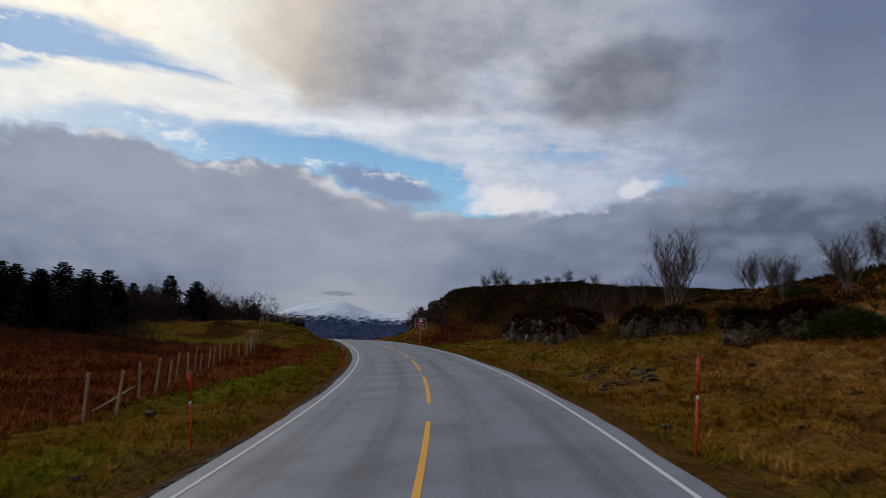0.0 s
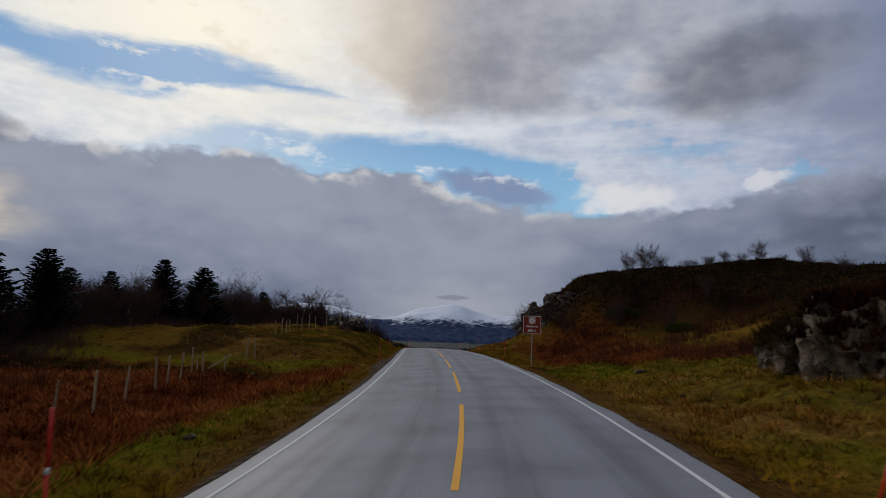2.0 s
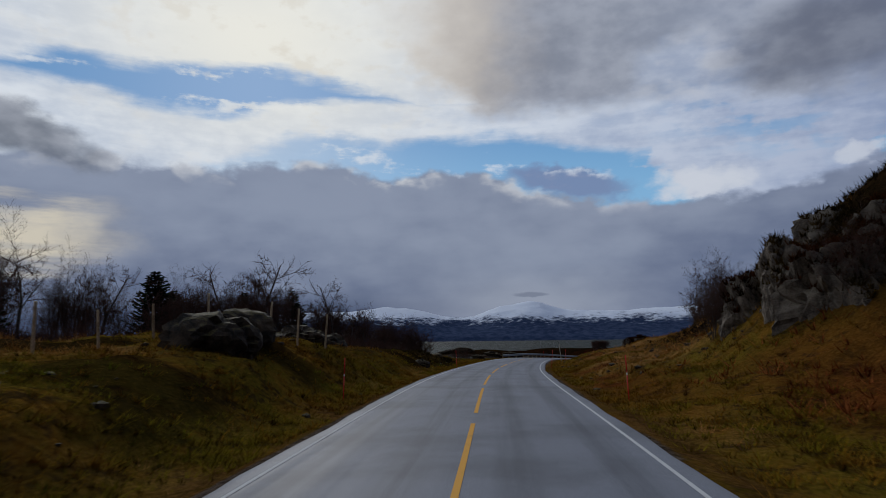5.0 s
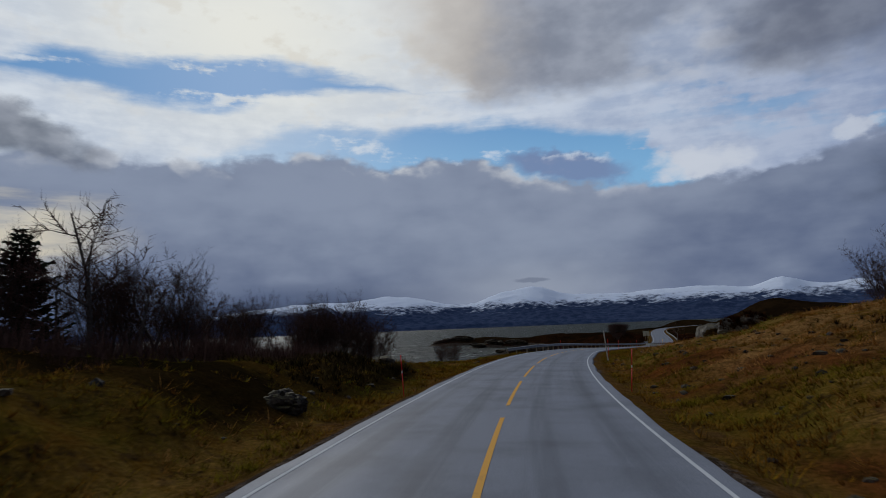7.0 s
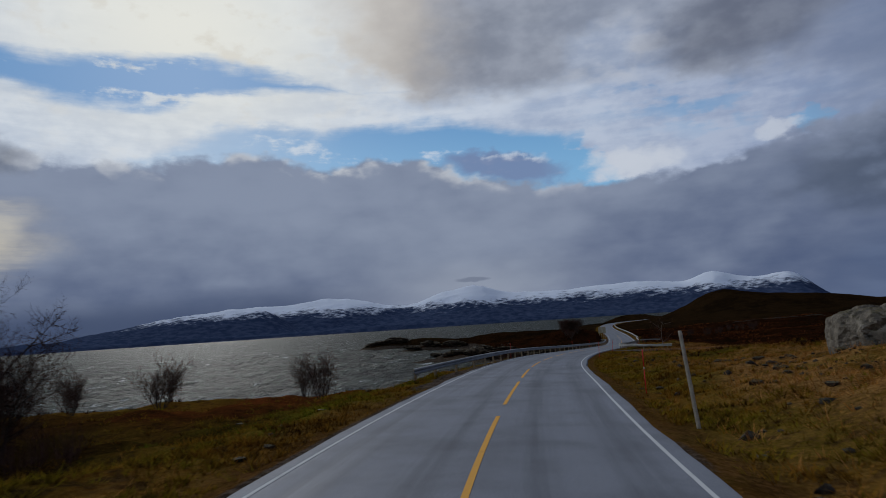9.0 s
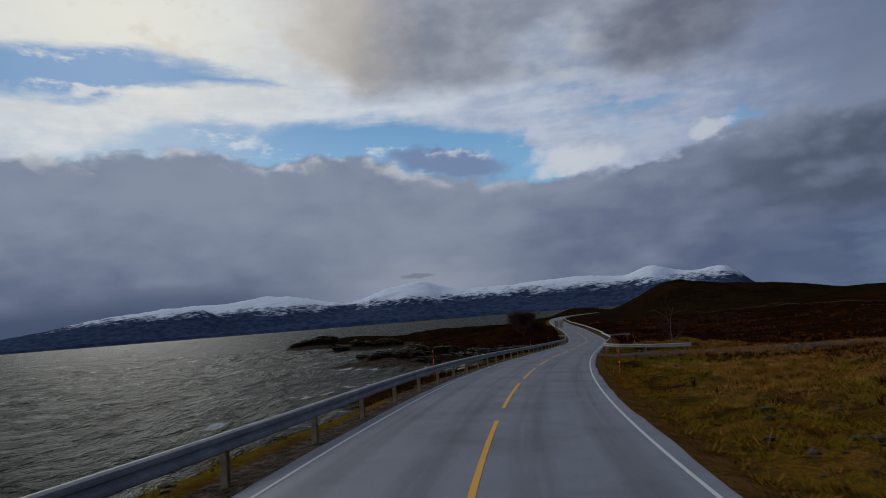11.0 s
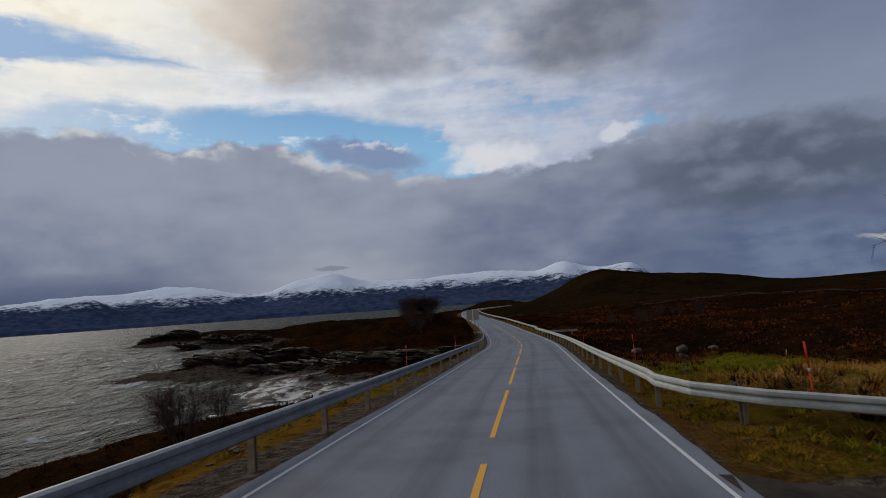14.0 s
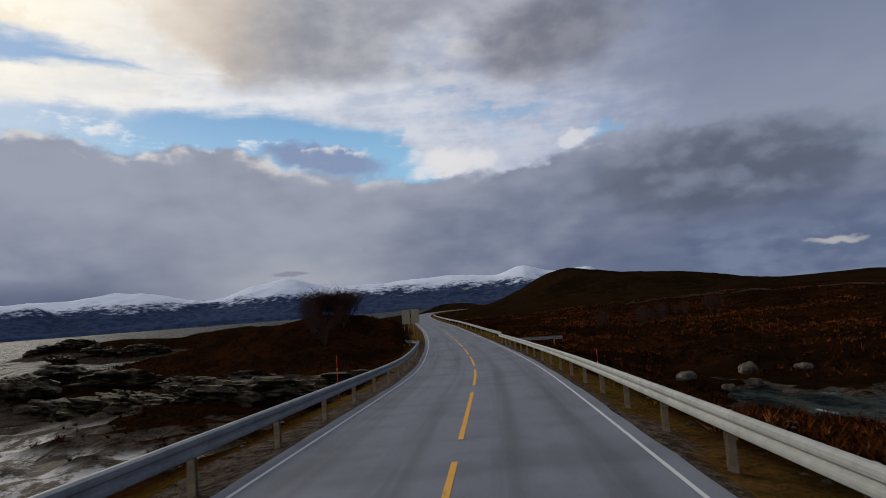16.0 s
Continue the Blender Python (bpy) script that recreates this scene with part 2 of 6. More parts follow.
slit_l = w.math("MULTIPLY", w.step(ax, 41.0, 49.0), w.step(add_all(w.math("ABSOLUTE", w.math("SUBTRACT", el, w.step(az, 44.0, 50.0, 8.6, 8.0))), scaled(strand[1], 7.0)), 3.4, 0.3))
colour = w.mix(scaled(slit_l, 0.85), colour, lin(232, 218, 190))
scud = w.step(oval(add_all(az, scaled(grain[0], 1.0)), add_all(el, scaled(grain[1], 0.5)), 9.3, 3.75, 1.6, 0.24), 1.2, 0.3)
colour = w.mix(scaled(scud, 0.6), colour, lin(112, 118, 134))

back = w.add("ShaderNodeBackground")
w.put(back.inputs[0], colour)
w.put(back.inputs[1], 1.0)
out = w.add("ShaderNodeOutputWorld")
w.put(out.inputs[0], back.outputs[0])

sun = new("sun", bpy.data.lights.new("sun", "SUN"))
sun.data.energy, sun.data.angle, sun.data.color = 1.7, radians(14), (1.0, 0.93, 0.82)
a, e = radians(SUN_AZ), radians(SUN_EL)
sun.matrix_world = look((0, 0, 60), (60 * math.sin(a) * math.cos(e), -60 * math.cos(a) * math.cos(e), 60 - 60 * math.sin(e)))


# ---- materials ----
def material(name):
    m = bpy.data.materials.new(name)
    m.use_nodes = True
    n = Nodes(m.node_tree)
    shader, out = n.add("ShaderNodeBsdfPrincipled"), n.add("ShaderNodeOutputMaterial")
    n.put(out.inputs[0], shader.outputs[0])
    return m, n, shader


def place(n):
    return n.add("ShaderNodeNewGeometry").outputs["Position"]


def attr(n, name):
    return n.add("ShaderNodeAttribute", attribute_name=name).outputs["Fac"]


def bump(n, shader, height, strength=0.4, distance=0.05):
    node = n.add("ShaderNodeBump")
    n.put(node.inputs["Strength"], strength)
    n.put(node.inputs["Distance"], distance)
    n.put(node.inputs["Height"], height)
    n.put(shader.inputs["Normal"], node.outputs[0])


def mottled(name, low, high, scale, rough=0.85, relief=0.3, distance=0.02, metal=0.0, gloss=0.2, by_object=0.0, by_island=0.0, detail=6.0):
    """A plain two-tone material with grain at two scales, and an even shift of tone from piece to piece."""
    m, n, shader = material(name)
    p = n.add("ShaderNodeTexCoord").outputs["Object"]
    f = n.step(n.math("ADD", n.math("MULTIPLY", n.noise(p, scale, detail), 0.6), n.math("MULTIPLY", n.noise(p, scale * 7, 3), 0.4)), 0.3, 0.7)
    if by_object:
        f = n.math("ADD", f, n.math("MULTIPLY", n.math("SUBTRACT", n.add("ShaderNodeObjectInfo").outputs["Random"], 0.5), by_object), clamp=True)
    if by_island:
        f = n.math("ADD", n.math("MULTIPLY", f, 0.5), n.math("MULTIPLY", n.add("ShaderNodeNewGeometry").outputs["Random Per Island"], by_island), clamp=True)
    n.put(shader.inputs["Base Color"], n.mix(f, low, high))
    n.put(shader.inputs["Roughness"], rough)
    n.put(shader.inputs["Metallic"], metal)
    n.put(shader.inputs["Specular IOR Level"], 0.5 if metal else gloss)
    if relief:
        bump(n, shader, n.noise(p, scale * 3, 6), relief, distance)
    return m


def ground_material():
    m, n, shader = material("moor_ground")
    p = place(n)
    a, b, c = n.noise(p, 0.18, 5), n.noise(p, 1.3, 6), n.noise(p, 9.0, 5)
    grass = n.mix(n.step(n.math("ADD", a, n.math("MULTIPLY", b, 0.5)), 0.6, 0.9), (0.115, 0.05, 0.007), (0.085, 0.064, 0.006))
    grass = n.mix(n.step(c, 0.35, 0.7), grass, n.mix(0.5, grass, (0.2, 0.115, 0.022)))
    # Dark soil showing through the grass; its near-black also paints shade between tussocks.
    soil_and_shade = n.math("MULTIPLY", n.step(n.math("ADD", n.math("MULTIPLY", n.noise(p, 0.8, 6, 0.65), 0.6), n.math("MULTIPLY", n.noise(p, 3.2, 6, 0.6), 0.4)), 0.5, 0.62), 0.8)
    grass = n.mix(soil_and_shade, grass, n.mix(c, (0.012, 0.008, 0.004), (0.04, 0.025, 0.013)))
    bracken = n.mix(n.step(n.math("ADD", n.math("MULTIPLY", b, 0.6), n.math("MULTIPLY", c, 0.4)), 0.35, 0.65), (0.028, 0.009, 0.004), (0.13, 0.033, 0.009))
    heath = n.mix(n.step(n.math("ADD", n.math("MULTIPLY", a, 0.5), n.math("MULTIPLY", b, 0.5)), 0.38, 0.62), (0.005, 0.003, 0.0015), (0.026, 0.009, 0.0035))
    heath = n.mix(n.step(c, 0.5, 0.75), heath, (0.048, 0.017, 0.005))
    wide = n.math("MULTIPLY", n.step(n.math("ADD", n.math("MULTIPLY", n.noise(p, 0.05, 8, 0.68), 0.6), n.math("MULTIPLY", n.noise(p, 0.25, 6, 0.6), 0.4)), 0.46, 0.58), 0.8)
    mossy = n.mix(n.step(b, 0.35, 0.65), (0.006, 0.0045, 0.002), (0.019, 0.0115, 0.005))
    heath = n.mix(attr(n, "moss"), heath, n.mix(n.step(c, 0.5, 0.75), mossy, (0.04, 0.021, 0.008)))
    heath = n.mix(wide, heath, (0.006, 0.004, 0.002))
    rock = n.mix(n.step(n.math("ADD", n.math("MULTIPLY", b, 0.5), n.math("MULTIPLY", c, 0.5)), 0.35, 0.65), (0.012, 0.009, 0.007), (0.085, 0.066, 0.048))
    gravel = n.mix(n.step(n.math("ADD", n.math("MULTIPLY", n.noise(p, 26.0, 3), 0.5), n.math("MULTIPLY", n.noise(p, 3.5, 6, 0.65), 0.5)), 0.4, 0.62), (0.018, 0.013, 0.009), (0.13, 0.1, 0.078))
    sand = n.mix(n.step(n.math("ADD", n.noise(p, 0.55, 8, 0.7), n.math("MULTIPLY", c, 0.25)), 0.55, 0.7), (0.4, 0.385, 0.36), (0.035, 0.025, 0.016))
    straw = n.mix(n.step(n.math("ADD", n.math("MULTIPLY", b, 0.5), n.math("MULTIPLY", c, 0.5)), 0.36, 0.62), (0.08, 0.037, 0.01), (0.27, 0.145, 0.045))
    col = n.mix(n.math("MULTIPLY", attr(n, "straw"), n.step(b, 0.3, 0.5)), grass, straw)
    col = n.mix(attr(n, "bracken"), col, bracken)
    col = n.mix(attr(n, "heath"), col, heath)
    green = n.math("MULTIPLY", n.math("MULTIPLY", attr(n, "green"), 0.85), n.step(b, 0.3, 0.5))
    col = n.mix(green, col, n.mix(c, (0.06, 0.064, 0.004), (0.14, 0.132, 0.008)))
    col = n.mix(n.step(n.math("MULTIPLY", attr(n, "rock"), n.math("ADD", b, 0.5)), 0.4, 0.6), col, rock)
    dirt = n.mix(n.step(n.math("ADD", n.math("MULTIPLY", n.noise(p, 1.6, 6, 0.65), 0.6), n.math("MULTIPLY", c, 0.4)), 0.38, 0.64), (0.024, 0.013, 0.005), (0.12, 0.058, 0.02))
    col = n.mix(n.math("MULTIPLY", attr(n, "verge"), 0.85), col, dirt)
    col = n.mix(attr(n, "sand"), col, sand)
    col = n.mix(n.step(n.math("MULTIPLY", attr(n, "gravel"), n.math("ADD", c, 0.5)), 0.4, 0.6), col, gravel)
    n.put(shader.inputs["Base Color"], col)
    n.put(shader.inputs["Roughness"], n.math("SUBTRACT", 0.92, n.math("MULTIPLY", attr(n, "sand"), 0.2)))
    n.put(shader.inputs["Specular IOR Level"], n.math("MULTIPLY", attr(n, "sand"), 0.03))
    relief = n.math("ADD", n.noise(p, 2.2, 8, 0.65), n.math("MULTIPLY", c, 0.45))
    bump(n, shader, n.math("MULTIPLY", relief, n.math("SUBTRACT", 1.0, n.math("MULTIPLY", attr(n, "sand"), 0.8))), 1.0, 0.32)
    return m


def asphalt_material():
    m, n, shader = material("wet_asphalt")
    p = place(n)
    uv = n.add("ShaderNodeUVMap", uv_map="lane").outputs[0]
    s = n.add("ShaderNodeSeparateXYZ")
    n.put(s.inputs[0], uv)
    across, along = s.outputs[0], s.outputs[1]
    wander = n.math("ADD", across, n.math("MULTIPLY", n.math("SUBTRACT", n.noise(n.xyz(0.0, n.math("MULTIPLY", along, 0.035), 0.0), 1.0, 2), 0.5), 0.35))
    wheel = None
    for at in (-2.35, -0.85, 0.85, 2.35):
        d = n.math("ABSOLUTE", n.math("SUBTRACT", wander, at))
        one = n.step(d, 0.5, 0.12)
        wheel = one if wheel is None else n.math("MAXIMUM", wheel, one)
    streak = n.noise(n.xyz(n.math("MULTIPLY", across, 2.4), n.math("MULTIPLY", along, 0.05), 0.0), 1.0, 6, 0.6)
    wheel = n.math("MULTIPLY", wheel, n.step(streak, 0.3, 0.6))
    grain, blot = n.noise(p, 70.0, 3), n.noise(p, 0.5, 6)
    # The blue in the asphalt's base colour stands in for reflected sky; gloss is near nil.
    col = n.mix(n.step(grain, 0.3, 0.7), (0.125, 0.132, 0.153), (0.205, 0.215, 0.243))
    col = n.mix(n.math("MULTIPLY", n.step(blot, 0.4, 0.7), 0.35), col, (0.055, 0.055, 0.058))
    col = n.mix(n.step(along, 185.0, 235.0, 0.0, 0.16), col, (0.055, 0.057, 0.063))
    col = n.mix(n.math("MULTIPLY", wheel, 0.34), col, (0.04, 0.04, 0.043))
    verge = n.step(n.math("ABSOLUTE", across), 3.25, 3.6)
    col = n.mix(n.math("MULTIPLY", verge, 0.5), col, (0.1, 0.09, 0.08))
    n.put(shader.inputs["Base Color"], col)
    r = n.math("ADD", n.step(streak, 0.3, 0.7, 0.5, 0.62), n.math("MULTIPLY", grain, 0.1))
    n.put(shader.inputs["Roughness"], n.math("SUBTRACT", r, n.math("MULTIPLY", wheel, 0.06)))
    n.put(shader.inputs["Specular IOR Level"], 0.022)
    bump(n, shader, n.math("ADD", grain, n.math("MULTIPLY", blot, 2.0)), 0.12, 0.01)
    return m


def paint_material(name, colour, worn):
    m, n, shader = material(name)
    p = place(n)
    f = n.step(n.math("ADD", n.math("MULTIPLY", n.noise(p, 3.0, 8, 0.7), 0.7), n.math("MULTIPLY", n.noise(p, 40.0, 3), 0.4)), 0.62, 0.75)
    n.put(shader.inputs["Base Color"], n.mix(n.math("MULTIPLY", f, worn), colour, (0.09, 0.09, 0.09)))
    n.put(shader.inputs["Roughness"], 0.75)
    n.put(shader.inputs["Specular IOR Level"], 0.005)
    return m


def sea_material():
    m, n, shader = material("rough_sea")
    p = place(n)
    q = n.vec("MULTIPLY", p, (1.0, 0.42, 1.0))
    swell, chop, ripple = n.noise(q, 0.11, 4, 0.55, 0.8), n.noise(q, 0.5, 5, 0.6, 0.6), n.noise(q, 2.4, 4)
    foam = n.step(n.math("ADD", n.math("MULTIPLY", swell, 0.45), n.math("MULTIPLY", chop, 0.65)), 0.65, 0.7)
    # Light and shade of the waves in the base colour: dark troughs, paler crests.
    wave_shade = n.mix(n.step(n.math("ADD", chop, n.math("MULTIPLY", swell, 0.6)), 0.68, 0.95), (0.0012, 0.0026, 0.0021), (0.034, 0.044, 0.036))
    n.put(shader.inputs["Base Color"], n.mix(n.math("MULTIPLY", foam, 0.6), wave_shade, (0.5, 0.52, 0.53)))
    n.put(shader.inputs["Roughness"], n.math("ADD", 0.5, n.math("MULTIPLY", foam, 0.4)))
    n.put(shader.inputs["Specular IOR Level"], 0.02)
    n.put(shader.inputs["IOR"], 1.33)
    n.put(shader.inputs["Specular Tint"], (0.62, 0.72, 0.64))
    bump(n, shader, n.math("ADD", n.math("MULTIPLY", swell, 2.2), n.math("ADD", chop, n.math("MULTIPLY", ripple, 0.4))), 1.0, 2.2)
    return m


def mountain_material():
    m, n, shader = material("snowy_fells")
    p = place(n)
    s = n.add("ShaderNodeSeparateXYZ")
    n.put(s.inputs[0], p)
    q = n.vec("MULTIPLY", p, (1.0, 1.0, 1.6))
    rough, fine = n.noise(q, 0.006, 8, 0.62), n.noise(q, 0.03, 6, 0.6)
    lift = n.math("ADD", s.outputs[2], n.math("ADD", n.math("MULTIPLY", n.math("SUBTRACT", rough, 0.5), 130.0), n.math("MULTIPLY", n.math("SUBTRACT", fine, 0.5), 130.0)))
    snow = n.step(lift, 100.0, 152.0)
    # The blue of the bare rock is distance haze, put into the base colour.
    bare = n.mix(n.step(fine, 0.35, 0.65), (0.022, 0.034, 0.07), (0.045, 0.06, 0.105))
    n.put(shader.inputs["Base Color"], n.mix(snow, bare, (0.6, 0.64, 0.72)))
    n.put(shader.inputs["Roughness"], 0.95)
    n.put(shader.inputs["Specular IOR Level"], 0.0)
    bump(n, shader, n.math("ADD", rough, n.math("MULTIPLY", fine, 0.5)), 0.35, 30.0)
    return m


GROUND, ASPHALT, SEA, FELL = ground_material(), asphalt_material(), sea_material(), mountain_material()
WHITE_PAINT = paint_material("white_road_paint", (0.46, 0.465, 0.46), 0.95)
YELLOW_PAINT = paint_material("yellow_road_paint", (0.56, 0.3, 0.07), 0.75)


# ---- shared forms ----
def mesh_object(name, verts, faces, mat, parent=None, label="", smooth=True):
    """One mesh object from arrays of vertices and of faces (all triangles or all quads)."""
    me = bpy.data.meshes.new(name)
    verts, faces = np.asarray(verts, np.float32), np.asarray(faces, np.int32)
    me.vertices.add(len(verts))
    me.vertices.foreach_set("co", verts.ravel())
    k = faces.shape[1]
    me.loops.add(faces.size)
    me.loops.foreach_set("vertex_index", faces.ravel())
    me.polygons.add(len(faces))
    me.polygons.foreach_set("loop_start", np.arange(0, faces.size, k, dtype=np.int32))
    me.polygons.foreach_set("use_smooth", np.full(len(faces), smooth))
    me.update(calc_edges=True)
    me.materials.append(mat)
    ob = new(name, me)
    if parent is not None:
        ob.parent = parent
    if label:
        ob["label"] = label
    return ob


def part(name, bm, mat, parent, label="", smooth=False):
    me = bpy.data.meshes.new(name)
    bm.to_mesh(me)
    bm.free()
    for f in me.polygons:
        f.use_smooth = smooth
    me.materials.append(mat)
    ob = new(name, me)
    ob.parent = parent
    if label:
        ob["label"] = label
    return ob


def add_attribute(ob, name, values):
    ob.data.attributes.new(name, "FLOAT", "POINT").data.foreach_set("value", np.asarray(values, np.float32).ravel())


def grid_faces(rows, cols):
    i = np.arange(rows * cols).reshape(rows, cols)
    return np.stack([i[:-1, :-1], i[:-1, 1:], i[1:, 1:], i[1:, :-1]], -1).reshape(-1, 4)


def hashed(ix, iy, seed):
    v = np.sin(ix * 127.1 + iy * 311.7 + seed * 74.7) * 43758.5453
    return v - np.floor(v)


def value_noise(x, y, seed=0):
    ix, iy = np.floor(x), np.floor(y)
    fx, fy = x - ix, y - iy
    fx, fy = fx * fx * (3 - 2 * fx), fy * fy * (3 - 2 * fy)
    a, b = hashed(ix, iy, seed), hashed(ix + 1, iy, seed)
    c, d = hashed(ix, iy + 1, seed), hashed(ix + 1, iy + 1, seed)
    return (a + (b - a) * fx) * (1 - fy) + (c + (d - c) * fx) * fy


def fractal(x, y, size, octaves=4, seed=0, gain=0.5):
    """Noise from -1 to 1 whose largest forms are about size metres."""
    total, amp, norm = 0, 1.0, 0.0
    for o in range(octaves):
        k = 2.0**o / size
        total = total + amp * (value_noise(x * k + 17.3 * o, y * k - 9.1 * o, seed + o) * 2 - 1)
        norm, amp = norm + amp, amp * gain
    return total / norm


def ease(v, low, high):
    t = np.clip((v - low) / (high - low), 0, 1)
    return t * t * (3 - 2 * t)


def spline(xs, ys):
    """A natural cubic spline through the knots, straight beyond them."""
    xs, ys = np.array(xs, float), np.array(ys, float)
    n, h = len(xs), np.diff(xs)
    a, r = np.eye(n), np.zeros(n)
    for i in range(1, n - 1):
        a[i, i - 1 : i + 2] = h[i - 1], 2 * (h[i - 1] + h[i]), h[i]
        r[i] = 6 * ((ys[i + 1] - ys[i]) / h[i] - (ys[i] - ys[i - 1]) / h[i - 1])
    m = np.linalg.solve(a, r)

    def at(x):
        x = np.asarray(x, float)
        c = np.clip(x, xs[0], xs[-1])
        i = np.clip(np.searchsorted(xs, c) - 1, 0, n - 2)
        p, q = xs[i + 1] - c, c - xs[i]
        y = (m[i] * p**3 + m[i + 1] * q**3) / (6 * h[i]) + (ys[i] / h[i] - m[i] * h[i] / 6) * p + (ys[i + 1] / h[i] - m[i + 1] * h[i] / 6) * q
        ends = (ys[1] - ys[0]) / h[0], (ys[-1] - ys[-2]) / h[-1]
        return y + np.where(x < xs[0], (x - xs[0]) * ends[0], 0) + np.where(x > xs[-1], (x - xs[-1]) * ends[1], 0)

    return at


# ---- the line of the road ----
ROAD_Y = [-60, -30, 0, 16, 32, 48, 64, 80, 96, 112, 128, 144, 160, 176, 192, 208, 224, 240, 256, 267, 289, 299, 316, 342, 390, 431, 500, 540, 580, 640, 760]
ROAD_X = [-6.6, -2.04, -0.12, 0.01, -0.9, -2.77, -5.63, -8.93, -12.42, -15.89, -18.88, -21.22, -22.88, -23.82, -24.46, -24.23, -23.15, -21.49, -19.45, -18.01, -15.12, -13.96, -12.72, -11.53, -10.8, -11.0, -10.6, -9.0, -4.0, 14.0, 70.0]
ROAD_Z = [4.9, 5.73, 6.68, 7.13, 7.47, 7.82, 8.14, 8.37, 8.47, 8.43, 8.25, 8.06, 7.9, 7.6, 7.12, 6.62, 6.07, 5.45, 4.82, 4.41, 3.65, 3.31, 2.97, 2.65, 2.7, 2.8, 3.1, 3.4, 3.8, 4.0, 4.0]
road_x, road_z = spline(ROAD_Y, ROAD_X), spline(ROAD_Y, ROAD_Z)
LINE, EDGE = 3.06, 3.38  # metres from the centre to the painted edge lines and to the rim of the asphalt


def road_lean(y):
    """The cosine and sine of the road's heading against +y."""
    d = (road_x(y + 0.5) - road_x(y - 0.5)) / 1.0
    k = 1 / np.sqrt(1 + d * d)
    return k, d * k


TILT_Y = [-60, 0, 25, 48, 66, 88, 110, 130, 150, 190, 212, 235, 266, 300, 350]
TILT = [-5.2, -5.27, -4.97, -3.57, -2.47, -1.16, -0.24, 0.29, 0.81, 1.86, 2.21, 1.24, 0.84, 0.09, 0.0]


def fall(y):
    """The crossfall of the road, which leans into its bends: the drop for each metre to the right."""
    return np.tan(np.radians(np.interp(y, TILT_Y, TILT)))


def beside(y, u, up=0.0):
    """The place u metres to the right of the centre line where the line passes y."""
    c, s = road_lean(y)
    return np.stack([road_x(y) + u * c, y - u * s, road_z(y) + up - u * fall(y)], -1)


def road_uz(x, y):
    """How far places lie to the right of the centre line, and the road's height beside them."""
    c, s = road_lean(y)
    u = (x - road_x(y)) * c
    foot = y + u * s
    c, s = road_lean(foot)
    u = np.where(np.abs(u) < 120, (x - road_x(foot)) * c - (y - foot) * s, u)
    at = np.where(np.abs(u) < 120, foot, y)
    return u, road_z(at) - np.clip(u, -5, 5) * fall(at)


# ---- terrain ----
# Heights of the land at set distances from the road, by stations along y.
STATION = [-60, 20, 60, 71, 76, 80, 96, 105, 130, 150, 160, 190, 206, 230, 250, 261, 270, 285, 298, 330, 400, 500, 650, 900]
LEFT = {
    4.4: [5.1, 6.97, 7.94, 8.05, 8.15, 8.19, 8.36, 8.45, 8.06, 7.97, 7.92, 7.36, 6.78, 5.82, 5.09, 4.69, 4.36, 3.77, 3.25, 2.76, 2.62, 2.83, 3.75, 4.15],
    9: [4.8, 6.25, 7.05, 7.8, 9.0, 9.29, 10.16, 10.65, 9.76, 8.7, 7.6, 6.2, 3.8, 2.6, 3.7, 3.7, 3.4, 2.2, 0.65, 2.02, 3.04, 2.62, 3.15, 4.15],
    17: [4.8, 6.05, 6.95, 7.75, 9.75, 9.79, 10.28, 10.55, 9.76, 9.2, 8.0, 6.0, 0.6, -1.4, -0.6, 0.9, 2.0, 1.2, 0.11, 1.59, 3.15, 2.1, 2.1, 4.15],
    35: [5.4, 6.97, 8.24, 8.3, 9.8, 9.99, 10.16, 10.25, 9.36, 8.8, 7.9, 5.3, -1.6, -2.4, -2.2, -1.6, -0.8, -0.9, -0.9, 0.43, 2.31, 1.47, 0.53, 3.15],
    80: [7, 9.17, 9.34, 9.4, 9.5, 9.59, 9.5, 9.45, 7.76, 5.6, 6.2, 1.0, -2.5, -3, -3.0, -3.0, -3, -3.0, -3, -3, -2, -2, -2, -2],
    220: [9, 9.97, 9.84, 9.5, 9.2, 8.79, 6.91, 5.85, -1, -3, -5, -5, -5, -5, -5.0, -5.0, -5, -5.0, -5, -5, -5, -5, -5, -5],
}
